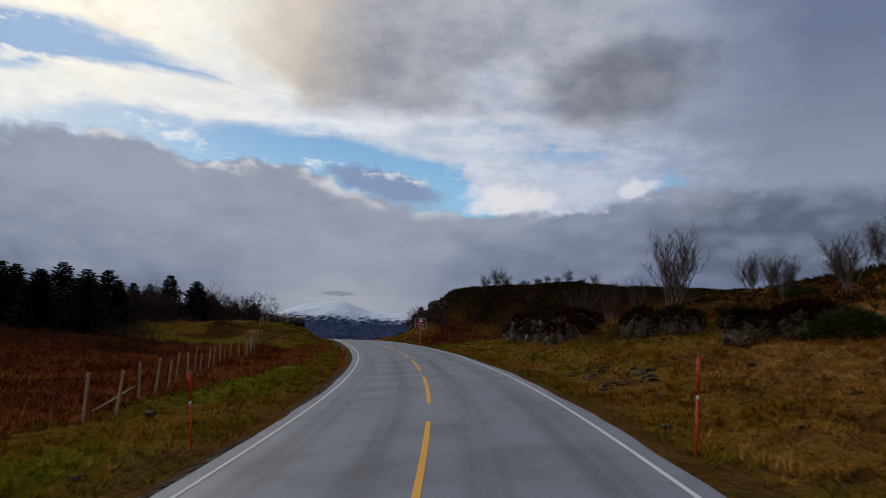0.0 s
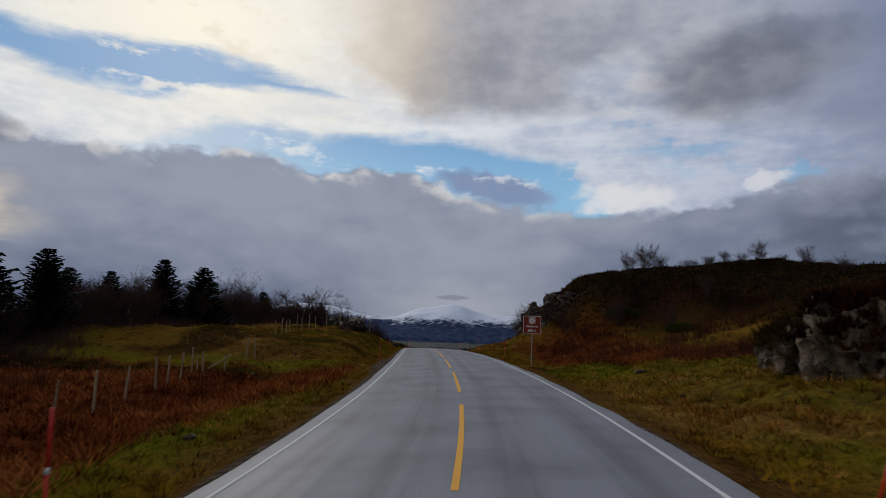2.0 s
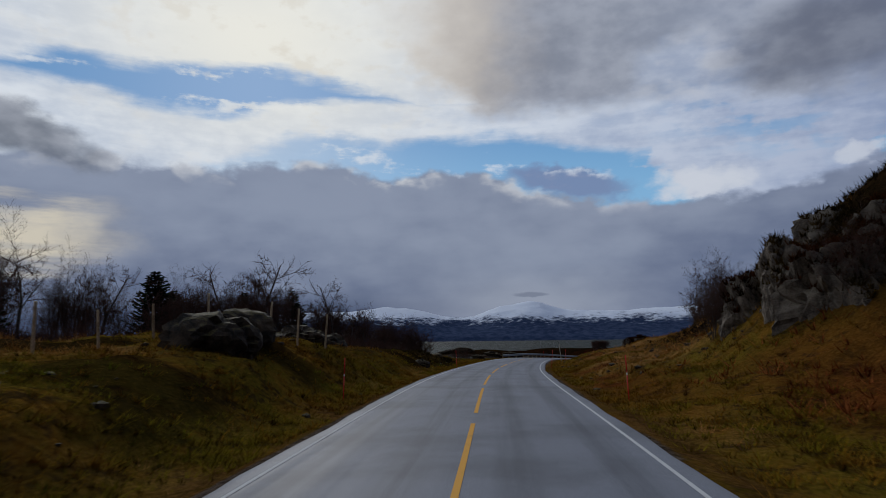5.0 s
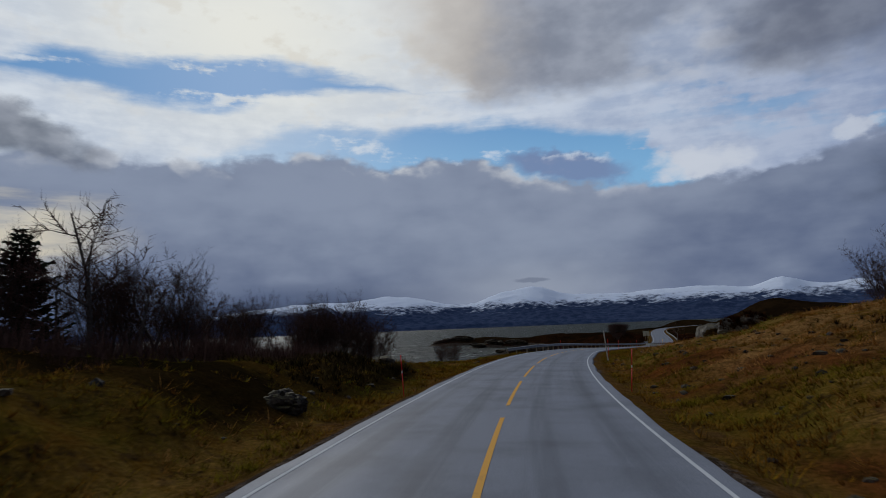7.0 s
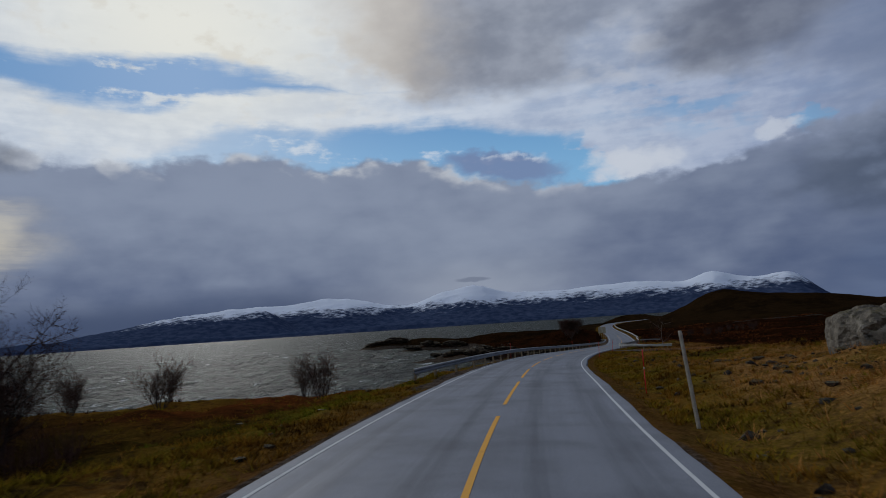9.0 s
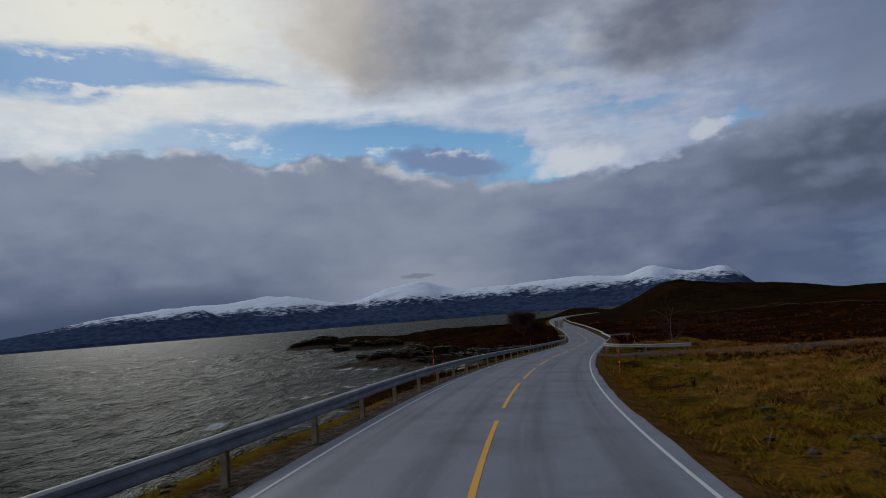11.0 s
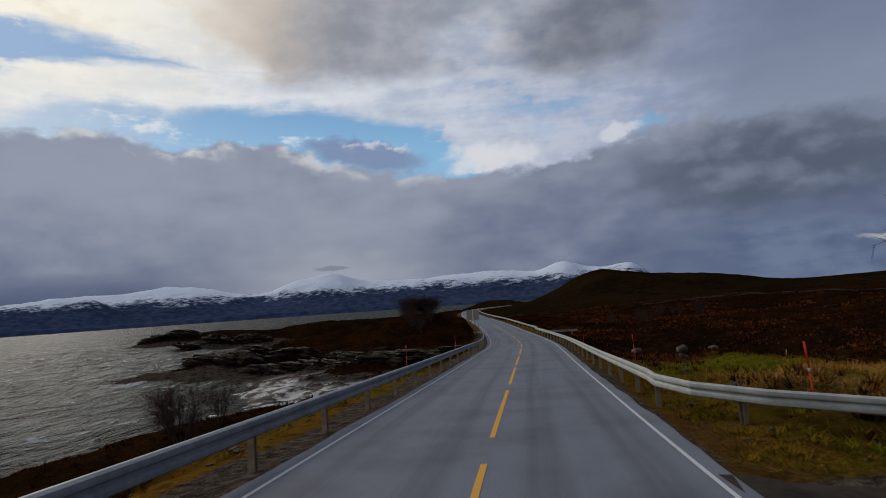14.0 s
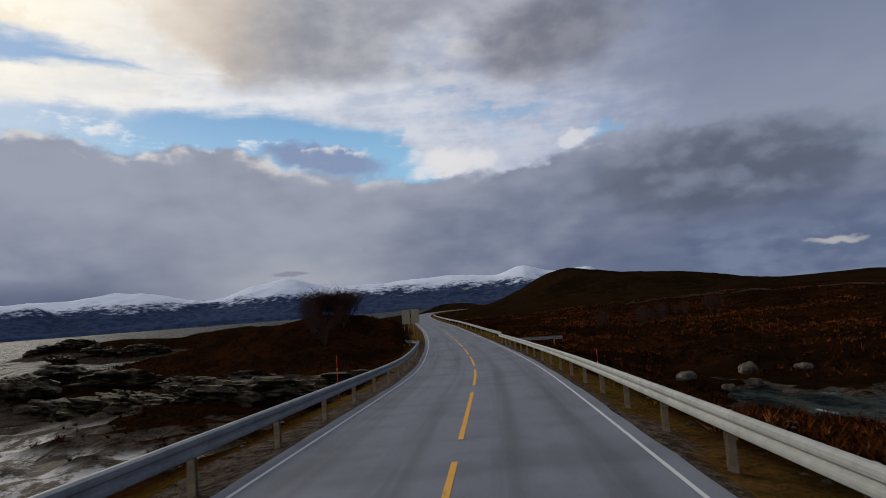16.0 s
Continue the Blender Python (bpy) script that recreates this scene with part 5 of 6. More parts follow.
def board_sign(x, y, base_z, turn):
    base = tagged(new("information_board"), "pair of tall narrow sign boards seen edge-on behind the rail", "sign board")
    base.matrix_basis = pose(x, y, base_z, 0, 0, turn)
    for cx in (-0.55, 0.55):
        bm = bmesh.new()
        box(bm, cx, 0, 2.55, 0.95, 0.03, 1.7)
        part("board", bm, SIGN_BACK, base, "weathered yellowish board")
        for px in (cx - 0.25, cx + 0.25):
            bm = bmesh.new()
            bmesh.ops.create_cone(bm, cap_ends=True, segments=8, radius1=0.035, radius2=0.035, depth=3.6, matrix=Matrix.Translation((px, 0.05, 1.6)))
            part("pole", bm, POLE_GREY, base, "", True)


board_sign(-16.4, 345, ground_at(-16.4, 345), 0)


# ---- trees ----
def tube(verts, faces, a, b, ra, rb, sides):
    """Adds one tapered limb from a to b to the lists."""
    d = b - a
    q = d.to_track_quat("Z", "Y")
    start = len(verts)
    for c, r in ((a, ra), (b, rb)):
        for k in range(sides):
            t = 2 * math.pi * k / sides
            verts.append(c + q @ Vector((r * math.cos(t), r * math.sin(t), 0)))
    for k in range(sides):
        faces.append((start + k, start + (k + 1) % sides, start + sides + (k + 1) % sides, start + sides + k))


def grow(rnd, limbs, twigs, at, way, length, radius, level, most, upright, spread):
    """Grows a limb with its branches; thick limbs and twigs go to lists of their own."""
    steps = 4 if level == 0 else 3 if level < most else 1
    p, d = at.copy(), way.normalized()
    for i in range(steps):
        d = (d + Vector((rnd.gauss(0, 0.13), rnd.gauss(0, 0.13), rnd.gauss(0, 0.08) + upright * 0.14))).normalized()
        q = p + d * (length / steps)
        ra, rb = radius * (1 - 0.75 * i / steps), radius * (1 - 0.75 * (i + 1) / steps)
        out = limbs if level < 2 else twigs
        if level == most:
            side = d.orthogonal().normalized() * radius
            k = len(out[0])
            out[0].extend((p + side, p - side, q, p + d.cross(side), p - d.cross(side)))
            out[1].extend(((k, k + 1, k + 2), (k + 3, k + 4, k + 2)))
            return
        tube(out[0], out[1], p, q, ra, rb, 6 if level == 0 else 4 if level == 1 else 3)
        if level < most and (level > 0 or i > 0):
            for _ in range(rnd.choice((2, 3)) if level < most - 1 else rnd.choice((2, 3, 3))):
                f = rnd.random()
                turn = rnd.uniform(0, 2 * math.pi)
                side = d.orthogonal().normalized()
                side = (side * math.cos(turn) + d.cross(side) * math.sin(turn)).normalized()
                new_way = d * (1.0 - spread * 0.5) + side * spread + Vector((0, 0, upright * 0.25))
                grow(rnd, limbs, twigs, p.lerp(q, f), new_way, length * rnd.uniform(0.4, 0.62) * (1 - 0.35 * i / steps), rb * 0.55 + (0.003 if upright > 0.5 else 0.008), level + 1, most, upright, spread)
        p = q


def bare_tree(seed, height, stems, upright, spread, bark, most=3):
    """A leafless tree as two meshes: trunk with its limbs, and the crown of twigs."""
    rnd = random.Random(seed)
    limbs, twigs = ([], []), ([], [])
    for k in range(stems):
        t = rnd.uniform(0, 2 * math.pi)
        lean = 0.06 if stems == 1 else rnd.uniform(0.15, 0.45)
        way = Vector((math.cos(t) * lean, math.sin(t) * lean, 1))
        foot = Vector((math.cos(t), math.sin(t), 0)) * (0 if stems == 1 else rnd.uniform(0.02, 0.25)) + Vector((0, 0, -0.3))
        grow(rnd, limbs, twigs, foot, way, height * rnd.uniform(0.75, 1.0), height * (0.017 if stems == 1 else 0.0095), 0, most, upright, spread)
    made = []
    for name, (v, f), mat in (("trunk", limbs, bark), ("crown", twigs, TWIG)):
        me = bpy.data.meshes.new(name)
        me.from_pydata([tuple(c) for c in v], [], f)
        me.polygons.foreach_set("use_smooth", [True] * len(me.polygons))
        me.materials.append(mat)
        made.append(me)
    return made


def spruce_meshes(seed, height):
    rnd = random.Random(seed)
    tv, tf, v, f = [], [], [], []
    tube(tv, tf, Vector((0, 0, -0.4)), Vector((0, 0, height * 0.97)), height * 0.016, 0.02, 7)
    z = height * 0.05
    while z < height * 0.99:
        k = 1 - z / height
        reach = height * 0.27 * (k**0.75) * rnd.uniform(0.75, 1.15) + 0.1
        count = rnd.randint(7, 10)
        for b in range(count):
            t = 2 * math.pi * (b + rnd.random() * 0.8) / count
            r = reach * rnd.uniform(0.6, 1.12)
            out = Vector((math.cos(t), math.sin(t), 0))
            side = Vector((-out.y, out.x, 0))
            n = max(3, int(r / 0.2))
            for i in range(n):
                s0, s1 = i / n, (i + 1.3) / n
                lift = 0.28 * k + 0.1
                c0 = Vector((0, 0, z)) + out * r * s0 + Vector((0, 0, (-lift * math.sin(s0 * 2.4) + 0.28 * s0 * s0) * r))
                c1 = Vector((0, 0, z)) + out * r * s1 + Vector((0, 0, (-lift * math.sin(s1 * 2.4) + 0.28 * s1 * s1) * r))
                for sgn in (-1, 1):
                    wide = (0.26 * r * (1 - s0) + 0.12) * rnd.uniform(0.7, 1.2)
                    tip = c1 + side * sgn * wide + out * 0.12 * rnd.random() - Vector((0, 0, rnd.uniform(0.02, 0.2)))
                    a = len(v)
                    v += [c0, c1, tip]
                    f.append((a, a + 1, a + 2))
                drop = c0.lerp(c1, 0.5) - Vector((0, 0, rnd.uniform(0.1, 0.28))) + side * rnd.uniform(-0.12, 0.12)
                a = len(v)
                v += [c0, c1, drop]
                f.append((a, a + 1, a + 2))
        z += height * rnd.uniform(0.022, 0.038)
    made = []
    for name, vv, ff, mat in (("trunk", tv, tf, BARK), ("crown", v, f, NEEDLE)):
        me = bpy.data.meshes.new(name)
        me.from_pydata([tuple(c) for c in vv], [], ff)
        me.materials.append(mat)
        made.append(me)
    return made


def tree(kind, meshes, x, y, scale, label, group, turn, wide=1.0):
    base = tagged(new(kind), label, kind.replace("_", " "), group)
    for me in meshes:
        ob = new(me.name.split(".")[0], me)
        ob.parent = base
    base.matrix_basis = pose(x, y, ground_at(x, y) - 0.05, 0, 0, turn) @ Matrix.Diagonal((scale * wide, scale * wide, scale, 1))
    return base


SPRUCES = [spruce_meshes(k, 7.0) for k in (1, 2, 3)]
BIRCHES = [bare_tree(20 + k, 4.6, 11, 0.8, 0.55, PALE_BARK) for k in range(3)]
SHRUBS = [bare_tree(40 + k, 4.0, 9, 0.55, 0.78, BARK) for k in range(4)]
WIDE_TREES = [bare_tree(60 + k, 6.5, 1, 0.25, 0.85, BARK) for k in range(2)]
rnd = random.Random(9)

spruce_spots = [(-35.73, 66, 6.6), (-33.5, 62, 5.4), (-37.0, 60, 6.6), (-41.5, 61, 7.0), (-46, 63, 7.2), (-51, 66, 7.0), (-36.6, 74, 5.4), (-38.13, 70, 7.4), (-40.72, 66.5, 7.0), (-42.55, 73, 7.6), (-45.16, 69, 6.4), (-39.45, 77, 6.2), (-48.53, 74, 7.4), (-33.89, 90, 6.1), (-36.75, 88, 6.6), (-40.7, 86, 5.2), (-38.7, 134.2, 5.8), (-41.5, 131.0, 5.4), (-42.98, 122, 6.8), (-45.4, 127, 5.6), (-47.64, 112, 6.2), (-44.86, 100, 5.6), (-50.04, 92, 6.0)]
for x, y, h in spruce_spots:
    tree("spruce_tree", SPRUCES[rnd.randrange(3)], x, y, 0.92 * h / 7.0, "dark green spruce tree on the edge of a grove", "spruces beside the moor", rnd.uniform(0, 360), rnd.uniform(1.4, 2.0))
for x, y, h in ((15.7, 44.9, 4.7), (11.0, 51.6, 3.3), (15.8, 52.8, 2.6), (20.5, 33.0, 2.6), (24.5, 31.0, 2.4), (24.0, 48.0, 2.2), (14.07, 55, 2.6), (28.15, 60, 3.2), (30.97, 46, 3.0), (35.11, 58, 3.2), (24.83, 34, 3.6), (20.9, 40, 2.4), (31.88, 38, 2.8)):
    tree("birch_tree", BIRCHES[rnd.randrange(3)], x, y, h / 4.6, "leafless many-stemmed birch on the grassy slope", "bare birches on the slope", rnd.uniform(0, 360))
for x, y, h in ((8.94, 111, 3.3), (6.8, 107, 3.0), (10.56, 112, 2.6), (6.46, 118, 1.6), (16.38, 113, 1.8), (20.29, 108, 2.2), (24.25, 106, 2.2), (27.21, 104, 1.8), (1.12, 128, 2.4), (3.15, 130, 2.0), (-1.22, 143, 4.4), (-2.66, 141, 3.8), (-4.09, 145, 3.8), (0.6, 139, 4.0), (-0.4, 146, 4.2), (0.14, 100, 3.4), (4.57, 97, 3.0), (-2.25, 106, 2.6), (-5.4, 117, 2.8), (-5.8, 114.5, 2.2), (-5.0, 120, 3.0), (9, 94, 2.6), (13.12, 99, 2.6), (-2.58, 159, 4.0), (-0.1, 157, 4.4), (1.65, 161, 3.6), (13.5, 74, 2.0)):
    tree("bare_shrub", SHRUBS[rnd.randrange(4)], x, y, h / 4.0, "leafless dark shrub on the heathery hill", "bare shrubs on the hill", rnd.uniform(0, 360), 0.9)


def thicket(cx, cy, rx, ry, count, low, high, label, group):
    for _ in range(count):
        t, r = rnd.uniform(0, 2 * math.pi), math.sqrt(rnd.random())
        x, y = cx + rx * r * math.cos(t), cy + ry * r * math.sin(t)
        h = rnd.uniform(low, high)
        if rnd.random() < 0.4:
            tree("bare_tree", WIDE_TREES[rnd.randrange(2)], x, y, h * 1.05 / 6.5, label, group, rnd.uniform(0, 360))
        else:
            tree("bare_shrub", SHRUBS[rnd.randrange(4)], x, y, h / 4.0, label, group, rnd.uniform(0, 360), 0.8)


thicket(-42.31, 82, 9, 8, 12, 3.0, 4.6, "leafless bush between dark spruces", "thicket among the spruces")
thicket(-37.5, 66, 5, 5, 14, 2.8, 4.0, "leafless bush between dark spruces", "thicket among the spruces")
thicket(-46.0, 68, 6, 6, 12, 3.0, 4.6, "leafless bush between dark spruces", "thicket among the spruces")
thicket(-37.0, 80, 4, 7, 14, 2.6, 3.8, "leafless bush between dark spruces", "thicket among the spruces")
thicket(-33.0, 90, 3.5, 4.5, 8, 2.4, 3.6, "leafless bush at the end of the spruce grove", "thicket among the spruces")
thicket(-42.79, 104, 8, 16, 24, 3.4, 5.2, "leafless brown tree in a dense thicket", "thicket among the spruces")
thicket(-37.54, 118, 5, 10, 12, 3.2, 4.6, "leafless brown tree in a dense thicket", "thicket among the spruces")
thicket(-40.5, 124, 4, 8, 14, 3.6, 5.2, "leafless brown tree in a dense thicket", "thicket among the spruces")
thicket(-35.5, 133, 4, 9, 12, 3.4, 4.6, "leafless brown tree on the grassy bank", "thicket above the shore")
thicket(-42, 149, 4.5, 5.0, 18, 2.6, 3.9, "tall leafless bush above the shore", "thicket above the shore")
thicket(-39.8, 162.3, 3.9, 2.2, 18, 3.6, 4.9, "leafless bush above the fjord", "thicket above the shore")
thicket(-54.61, 182, 5, 5, 7, 2.2, 3.2, "leafless bush above the fjord", "thicket above the shore")
tree("bare_tree", WIDE_TREES[0], -35.77, 105, 0.86, "tall leafless tree with a broad crown", "thicket among the spruces", 40)
tree("bare_tree", WIDE_TREES[0], -34.2, 136.6, 0.8, "leafless tree with spreading limbs on the bank", "thicket above the shore", 110)
for x, y, h, turn in ((-36.6, 126.4, 1.2, 20), (-38.6, 127.6, 1.15, 150), (-37.0, 129.6, 1.1, 260), (-41.0, 128.4, 1.2, 300)):
    tree("bare_tree", WIDE_TREES[turn // 20 % 2], x, y, h, "tall leafless tree with a broad crown on the bank", "thicket above the shore", turn)
tree("bare_tree", WIDE_TREES[1], -34.0, 132.8, 1.05, "tall leafless tree with spreading limbs", "thicket above the shore", 200)
for x, y, h in ((-37.07, 187, 3.0), (-39.05, 189, 2.6), (-40.96, 197, 2.8), (-46.09, 184, 3.0), (-47.57, 187, 2.4), (-34.6, 266.5, 3.3), (-35.8, 268.5, 3.0), (-33.6, 269.0, 2.2), (-24.76, 330, 3.0), (-26.28, 333, 3.2), (-23.29, 334, 2.6), (-27.3, 336, 2.8), (-40.69, 320, 1.6), (-33.66, 316, 1.5)):
    tree("bare_shrub", SHRUBS[rnd.randrange(4)], x, y, h / 4.0, "small leafless bush near the water", "bushes near the water", rnd.uniform(0, 360))
tree("bare_tree", bare_tree(83, 5.0, 1, 0.2, 0.95, PALE_BARK), -10.5, 246.2, 0.86, "crooked leafless tree beside the side road", "", 75)

for k in range(12):
    tree("bare_shrub", SHRUBS[k % 4], 9 + 1.7 * k + rnd.uniform(-0.6, 0.6), 109 - 0.35 * k + rnd.uniform(-1, 1), rnd.uniform(0.8, 1.3) / 4.0, "low leafless shrub along the crest of the hill", "bare shrubs on the hill", rnd.uniform(0, 360), 1.5)
for k in range(15):
    tree("bare_shrub", SHRUBS[k % 4], -25.0 + rnd.uniform(-2.2, 2.2), 341 + rnd.uniform(-1.6, 1.6), rnd.uniform(2.3, 3.0) / 4.0, "dense rounded leafless bush on the shore knoll", "bushes near the water", rnd.uniform(0, 360), 1.35)
thicket(12, 350, 6, 4, 7, 1.8, 2.6, "leafless brown bush on the heath", "bushes on the heath")
thicket(27, 362, 7, 5, 7, 1.8, 2.6, "leafless brown bush on the heath", "bushes on the heath")

def juniper(x, y, size, seed):
    """A low evergreen mound: short needled sprays round a few stems."""
    rnd = np.random.RandomState(seed)
    base = tagged(new("juniper_bush"), "dark green low juniper bush on the slope", "bush", "junipers on the slope")
    base.matrix_basis = pose(x, y, ground_at(x, y) - 0.05, 0, 0, rnd.uniform(0, 360))
    limbs, faces = [], []
    for _ in range(7):
        t = rnd.uniform(0, 2 * math.pi)
        tube(limbs, faces, Vector((0, 0, -0.2)), Vector((math.cos(t) * size[0] * 0.7, math.sin(t) * size[1] * 0.7, size[2] * rnd.uniform(0.4, 0.9))), 0.035, 0.01, 5)
    mesh_object("stems", [tuple(v) for v in limbs], faces, BARK, base)
    m = 5200
    d = rnd.normal(0, 1, (m, 3))
    d[:, 2] = np.abs(d[:, 2]) * 0.9
    d /= np.linalg.norm(d, axis=1)[:, None]
    lump = 0.8 + 0.35 * fractal(d[:, 0] * 3 + d[:, 2] * 2, d[:, 1] * 3 - d[:, 2], 1.0, 3, seed)
    c = d * (lump * rnd.uniform(0.55, 1.0, m) ** 0.5)[:, None] * np.array(size)
    way = d + rnd.normal(0, 0.5, (m, 3)) + np.array([0, 0, 0.35])
    way *= (rnd.uniform(0.08, 0.2, m) / np.linalg.norm(way, axis=1))[:, None]
    side = np.cross(way, rnd.normal(0, 1, (m, 3)))
    side *= (0.028 / np.linalg.norm(side, axis=1))[:, None]
    mesh_object("foliage", np.stack([c + side, c - side, c + way], 1).reshape(-1, 3), np.arange(3 * m).reshape(-1, 3), JUNIPER, base, smooth=False)


for k, (x, y, size) in enumerate(((13.4, 21.4, (1.7, 1.5, 1.25)), (14.6, 19.6, (1.2, 1.2, 0.9)), (21.5, 39.0, (2.0, 1.2, 0.6)), (24.5, 37.0, (1.8, 1.3, 0.6)), (9.2, 51.5, (1.6, 1.6, 0.7)), (10.4, 46.0, (1.5, 1.7, 0.7)), (9.5, 54.5, (1.4, 1.3, 0.7)), (-7.8, 165.0, (1.8, 1.6, 0.9)), (-8.7, 172.5, (1.6, 1.8, 1.0)), (-7.6, 177.0, (1.8, 1.5, 0.9)), (5.5, 99.0, (2.2, 2.0, 0.9)), (10.0, 92.5, (2.4, 2.0, 0.9)))):
    juniper(x, y, size, 200 + k)

# ---- outcrops ----
crag = "grey fissured rock outcrop capped with heather"
for x, y, size, seed, turn in ((6.5, 53.4, (1.4, 1.6, 1.35), 1, 20), (7.1, 50.6, (1.5, 1.8, 1.7), 2, 10), (7.8, 47.6, (1.5, 1.8, 1.8), 3, 15), (8.7, 44.6, (1.5, 1.7, 1.6), 4, 30), (9.7, 49.0, (2.0, 2.2, 1.7), 6, 60), (10.3, 32.9, (0.9, 1.1, 0.75), 5, 40), (11.6, 31.3, (1.0, 0.9, 0.8), 9, 80), (11.9, 24.6, (1.0, 1.1, 0.75), 7, 10), (13.1, 23.2, (1.1, 1.1, 0.75), 8, 70)):
    rock(x, y, size, seed, crag, 0.44, turn, 5, "rock_outcrop", "outcrops on the slope", cap=int(420 * size[0] * size[1]), mat=SLAB_ROCK, grainwise=(1.0, 1.1, 0.2), step=0.24, cells=13, box=2.8, uneven=0.2)
for x, y, size, seed, turn in ((-9.9, 162.6, (1.4, 1.8, 1.15), 20, 20), (-10.9, 167.8, (0.8, 1.0, 0.6), 21, 30)):
    rock(x, y, size, seed, "brown-grey craggy rock topped with dark heather", 0.36, turn, 5, "rock_outcrop", "outcrops above the road", step=0.3, box=2.6, cells=26, cap=500, uneven=0.1)
for x, y, size, seed, turn in ((-10.6, 175.6, (1.2, 2.0, 1.2), 22, 10),):
    rock(x, y, size, seed, "large pale grey boulder on the grassy slope", 0.44, turn, 5, "boulder", "boulders above the road", mat=PALE_ROCK, step=0.2, box=3.0, cells=7, uneven=0.08)
for x, y, size, seed, turn in ((-1.18, 304.2, (0.6, 0.5, 0.36), 31, 0), (5.97, 310.6, (0.8, 0.65, 0.55), 32, 40), (2.4, 306.4, (0.5, 0.45, 0.3), 33, 80), (4.59, 307.4, (0.6, 0.5, 0.32), 34, 10), (1.45, 299.0, (0.55, 0.45, 0.25), 35, 60), (8.98, 309.0, (0.5, 0.6, 0.3), 36, 30)):
    rock(x, y, size, seed, "grey boulder at the edge of the pond", 0.3, turn, 3, "boulder", "boulders by the pond", step=0.2, box=2.1)
for x, y, size, seed, turn in ((-25.4, 131.0, (0.75, 0.6, 0.42), 41, 0), (-29.12, 113.5, (1.4, 1.1, 1.1), 42, 30), (-22.83, 101.5, (1.5, 2.0, 0.9), 43, 15), (-24.28, 104.5, (1.4, 1.9, 0.8), 44, 60), (-25.64, 112.0, (1.3, 1.7, 0.8), 45, 60), (-30.02, 149.0, (0.8, 0.9, 0.4), 46, 0), (-28.5, 120.5, (1.5, 1.3, 0.8), 47, 20)):
    rock(x, y, size, seed, "dark rock showing through the grassy bank", 0.46, turn, 4, "boulder", "rocks in the bank", mat=SHORE_ROCK, step=0.26, cells=9, box=2.4, uneven=0.14)
for k, (x, y, s, h, turn, z) in enumerate(((0.6, 103.6, 1.5, 1.6, 80, 10.7), (-0.7, 105.8, 1.6, 1.9, 20, 11.2), (-1.9, 107.9, 1.6, 2.2, 70, 11.5), (-2.9, 110.2, 1.6, 2.3, 10, 11.5), (-3.6, 112.6, 1.5, 2.0, 40, 11.1), (-3.8, 115.0, 1.4, 1.6, 30, 10.6), (0.4, 108.6, 1.7, 2.2, 50, 13.1), (-0.6, 111.4, 1.7, 2.0, 20, 13.2))):
    ob = rock(x, y, (s, s * 1.3, h), 50 + k, "rugged grey-brown rock face of the road cutting", 0.5, turn, 5, "cliff_face", "rock faces of the cutting", cap=460, grainwise=(1.1, 1.1, 0.4), step=0.32, cells=16, box=2.8, uneven=0.22)
    ob.location.z = z
shore = [(-20.1, 306, 1.6), (-22.61, 308.5, 1.8), (-25.62, 309.5, 2.0), (-29.03, 311, 2.2), (-32.14, 313, 2.0), (-36.66, 315, 2.2), (-40.68, 318, 2.4), (-45.71, 322, 2.4), (-50.74, 327, 2.6), (-49.17, 331, 2.0), (-55.78, 333, 2.6), (-34.7, 321, 2.0), (-28.68, 318, 1.8), (-42.74, 327, 2.2), (-59.82, 338, 2.2), (-23.64, 313, 1.6), (-52.87, 345, 2.2), (-61.91, 352, 2.2), (-44.91, 352, 1.8), (-67.94, 358, 2.2), (-128.56, 476, 4), (-122.53, 471, 4), (-114.52, 470, 4), (-136.58, 480, 3), (-84.25, 418, 3), (-92.24, 416, 2.6), (-74.24, 416, 3)]
for k, (x, y, s) in enumerate(shore):
    rock(x, y, (s * 1.9, s * 1.0, s * 0.46), 70 + k, "dark layered shore rock with ochre lichen", 0.42, -28 + rnd.uniform(-18, 18), 4, "shore_rock", "rocks along the shore", mat=SHORE_ROCK, grainwise=(0.3, 1.2, 0.8), step=0.3, tilt=-20, cells=40, box=2.0, uneven=0.16)


# ---- ground cover ----
def blades(name, x, y, count, length, width, spread, mat, label, category, seed, droop=0.5):
    """Tufts of narrow blades at the given places, joined into one piece of ground cover."""
    rnd = np.random.RandomState(seed)
    n = len(x)
    z = land(x, y)
    x, y, z = (np.repeat(a, count) for a in (x, y, z))
    m = n * count
    t = rnd.uniform(0, 2 * np.pi, m)
    tall = np.repeat(length * rnd.uniform(0.55, 1.25, n), count) * rnd.uniform(0.6, 1.1, m)
    out = spread * rnd.uniform(0.15, 1.0, m) * tall
    foot = 0.25 * out
    ox, oy = np.cos(t), np.sin(t)
    px, py = -oy * width / 2, ox * width / 2
    bx, by = x + ox * foot, y + oy * foot
    tip = np.stack([bx + ox * out, by + oy * out, z + tall * (1 - droop * rnd.uniform(0, 0.8, m))], -1)
    a = np.stack([bx + px, by + py, z - 0.05], -1)
    b = np.stack([bx - px, by - py, z - 0.05], -1)
    ob = mesh_object(name, np.stack([a, b, tip], 1).reshape(-1, 3), np.arange(3 * m).reshape(-1, 3), mat, smooth=False)
    return tagged(ob, label, category, kind="stuff")


def scatter(seed, count, y0, y1, u0, u1, near=1.0):
    """Random places beside the road, thicker towards it."""
    rnd = np.random.RandomState(seed)
    y = rnd.uniform(y0, y1, count)
    f = rnd.uniform(0, 1, count) ** near
    p = beside(y, u0 + (u1 - u0) * f)
    return p[:, 0], p[:, 1]


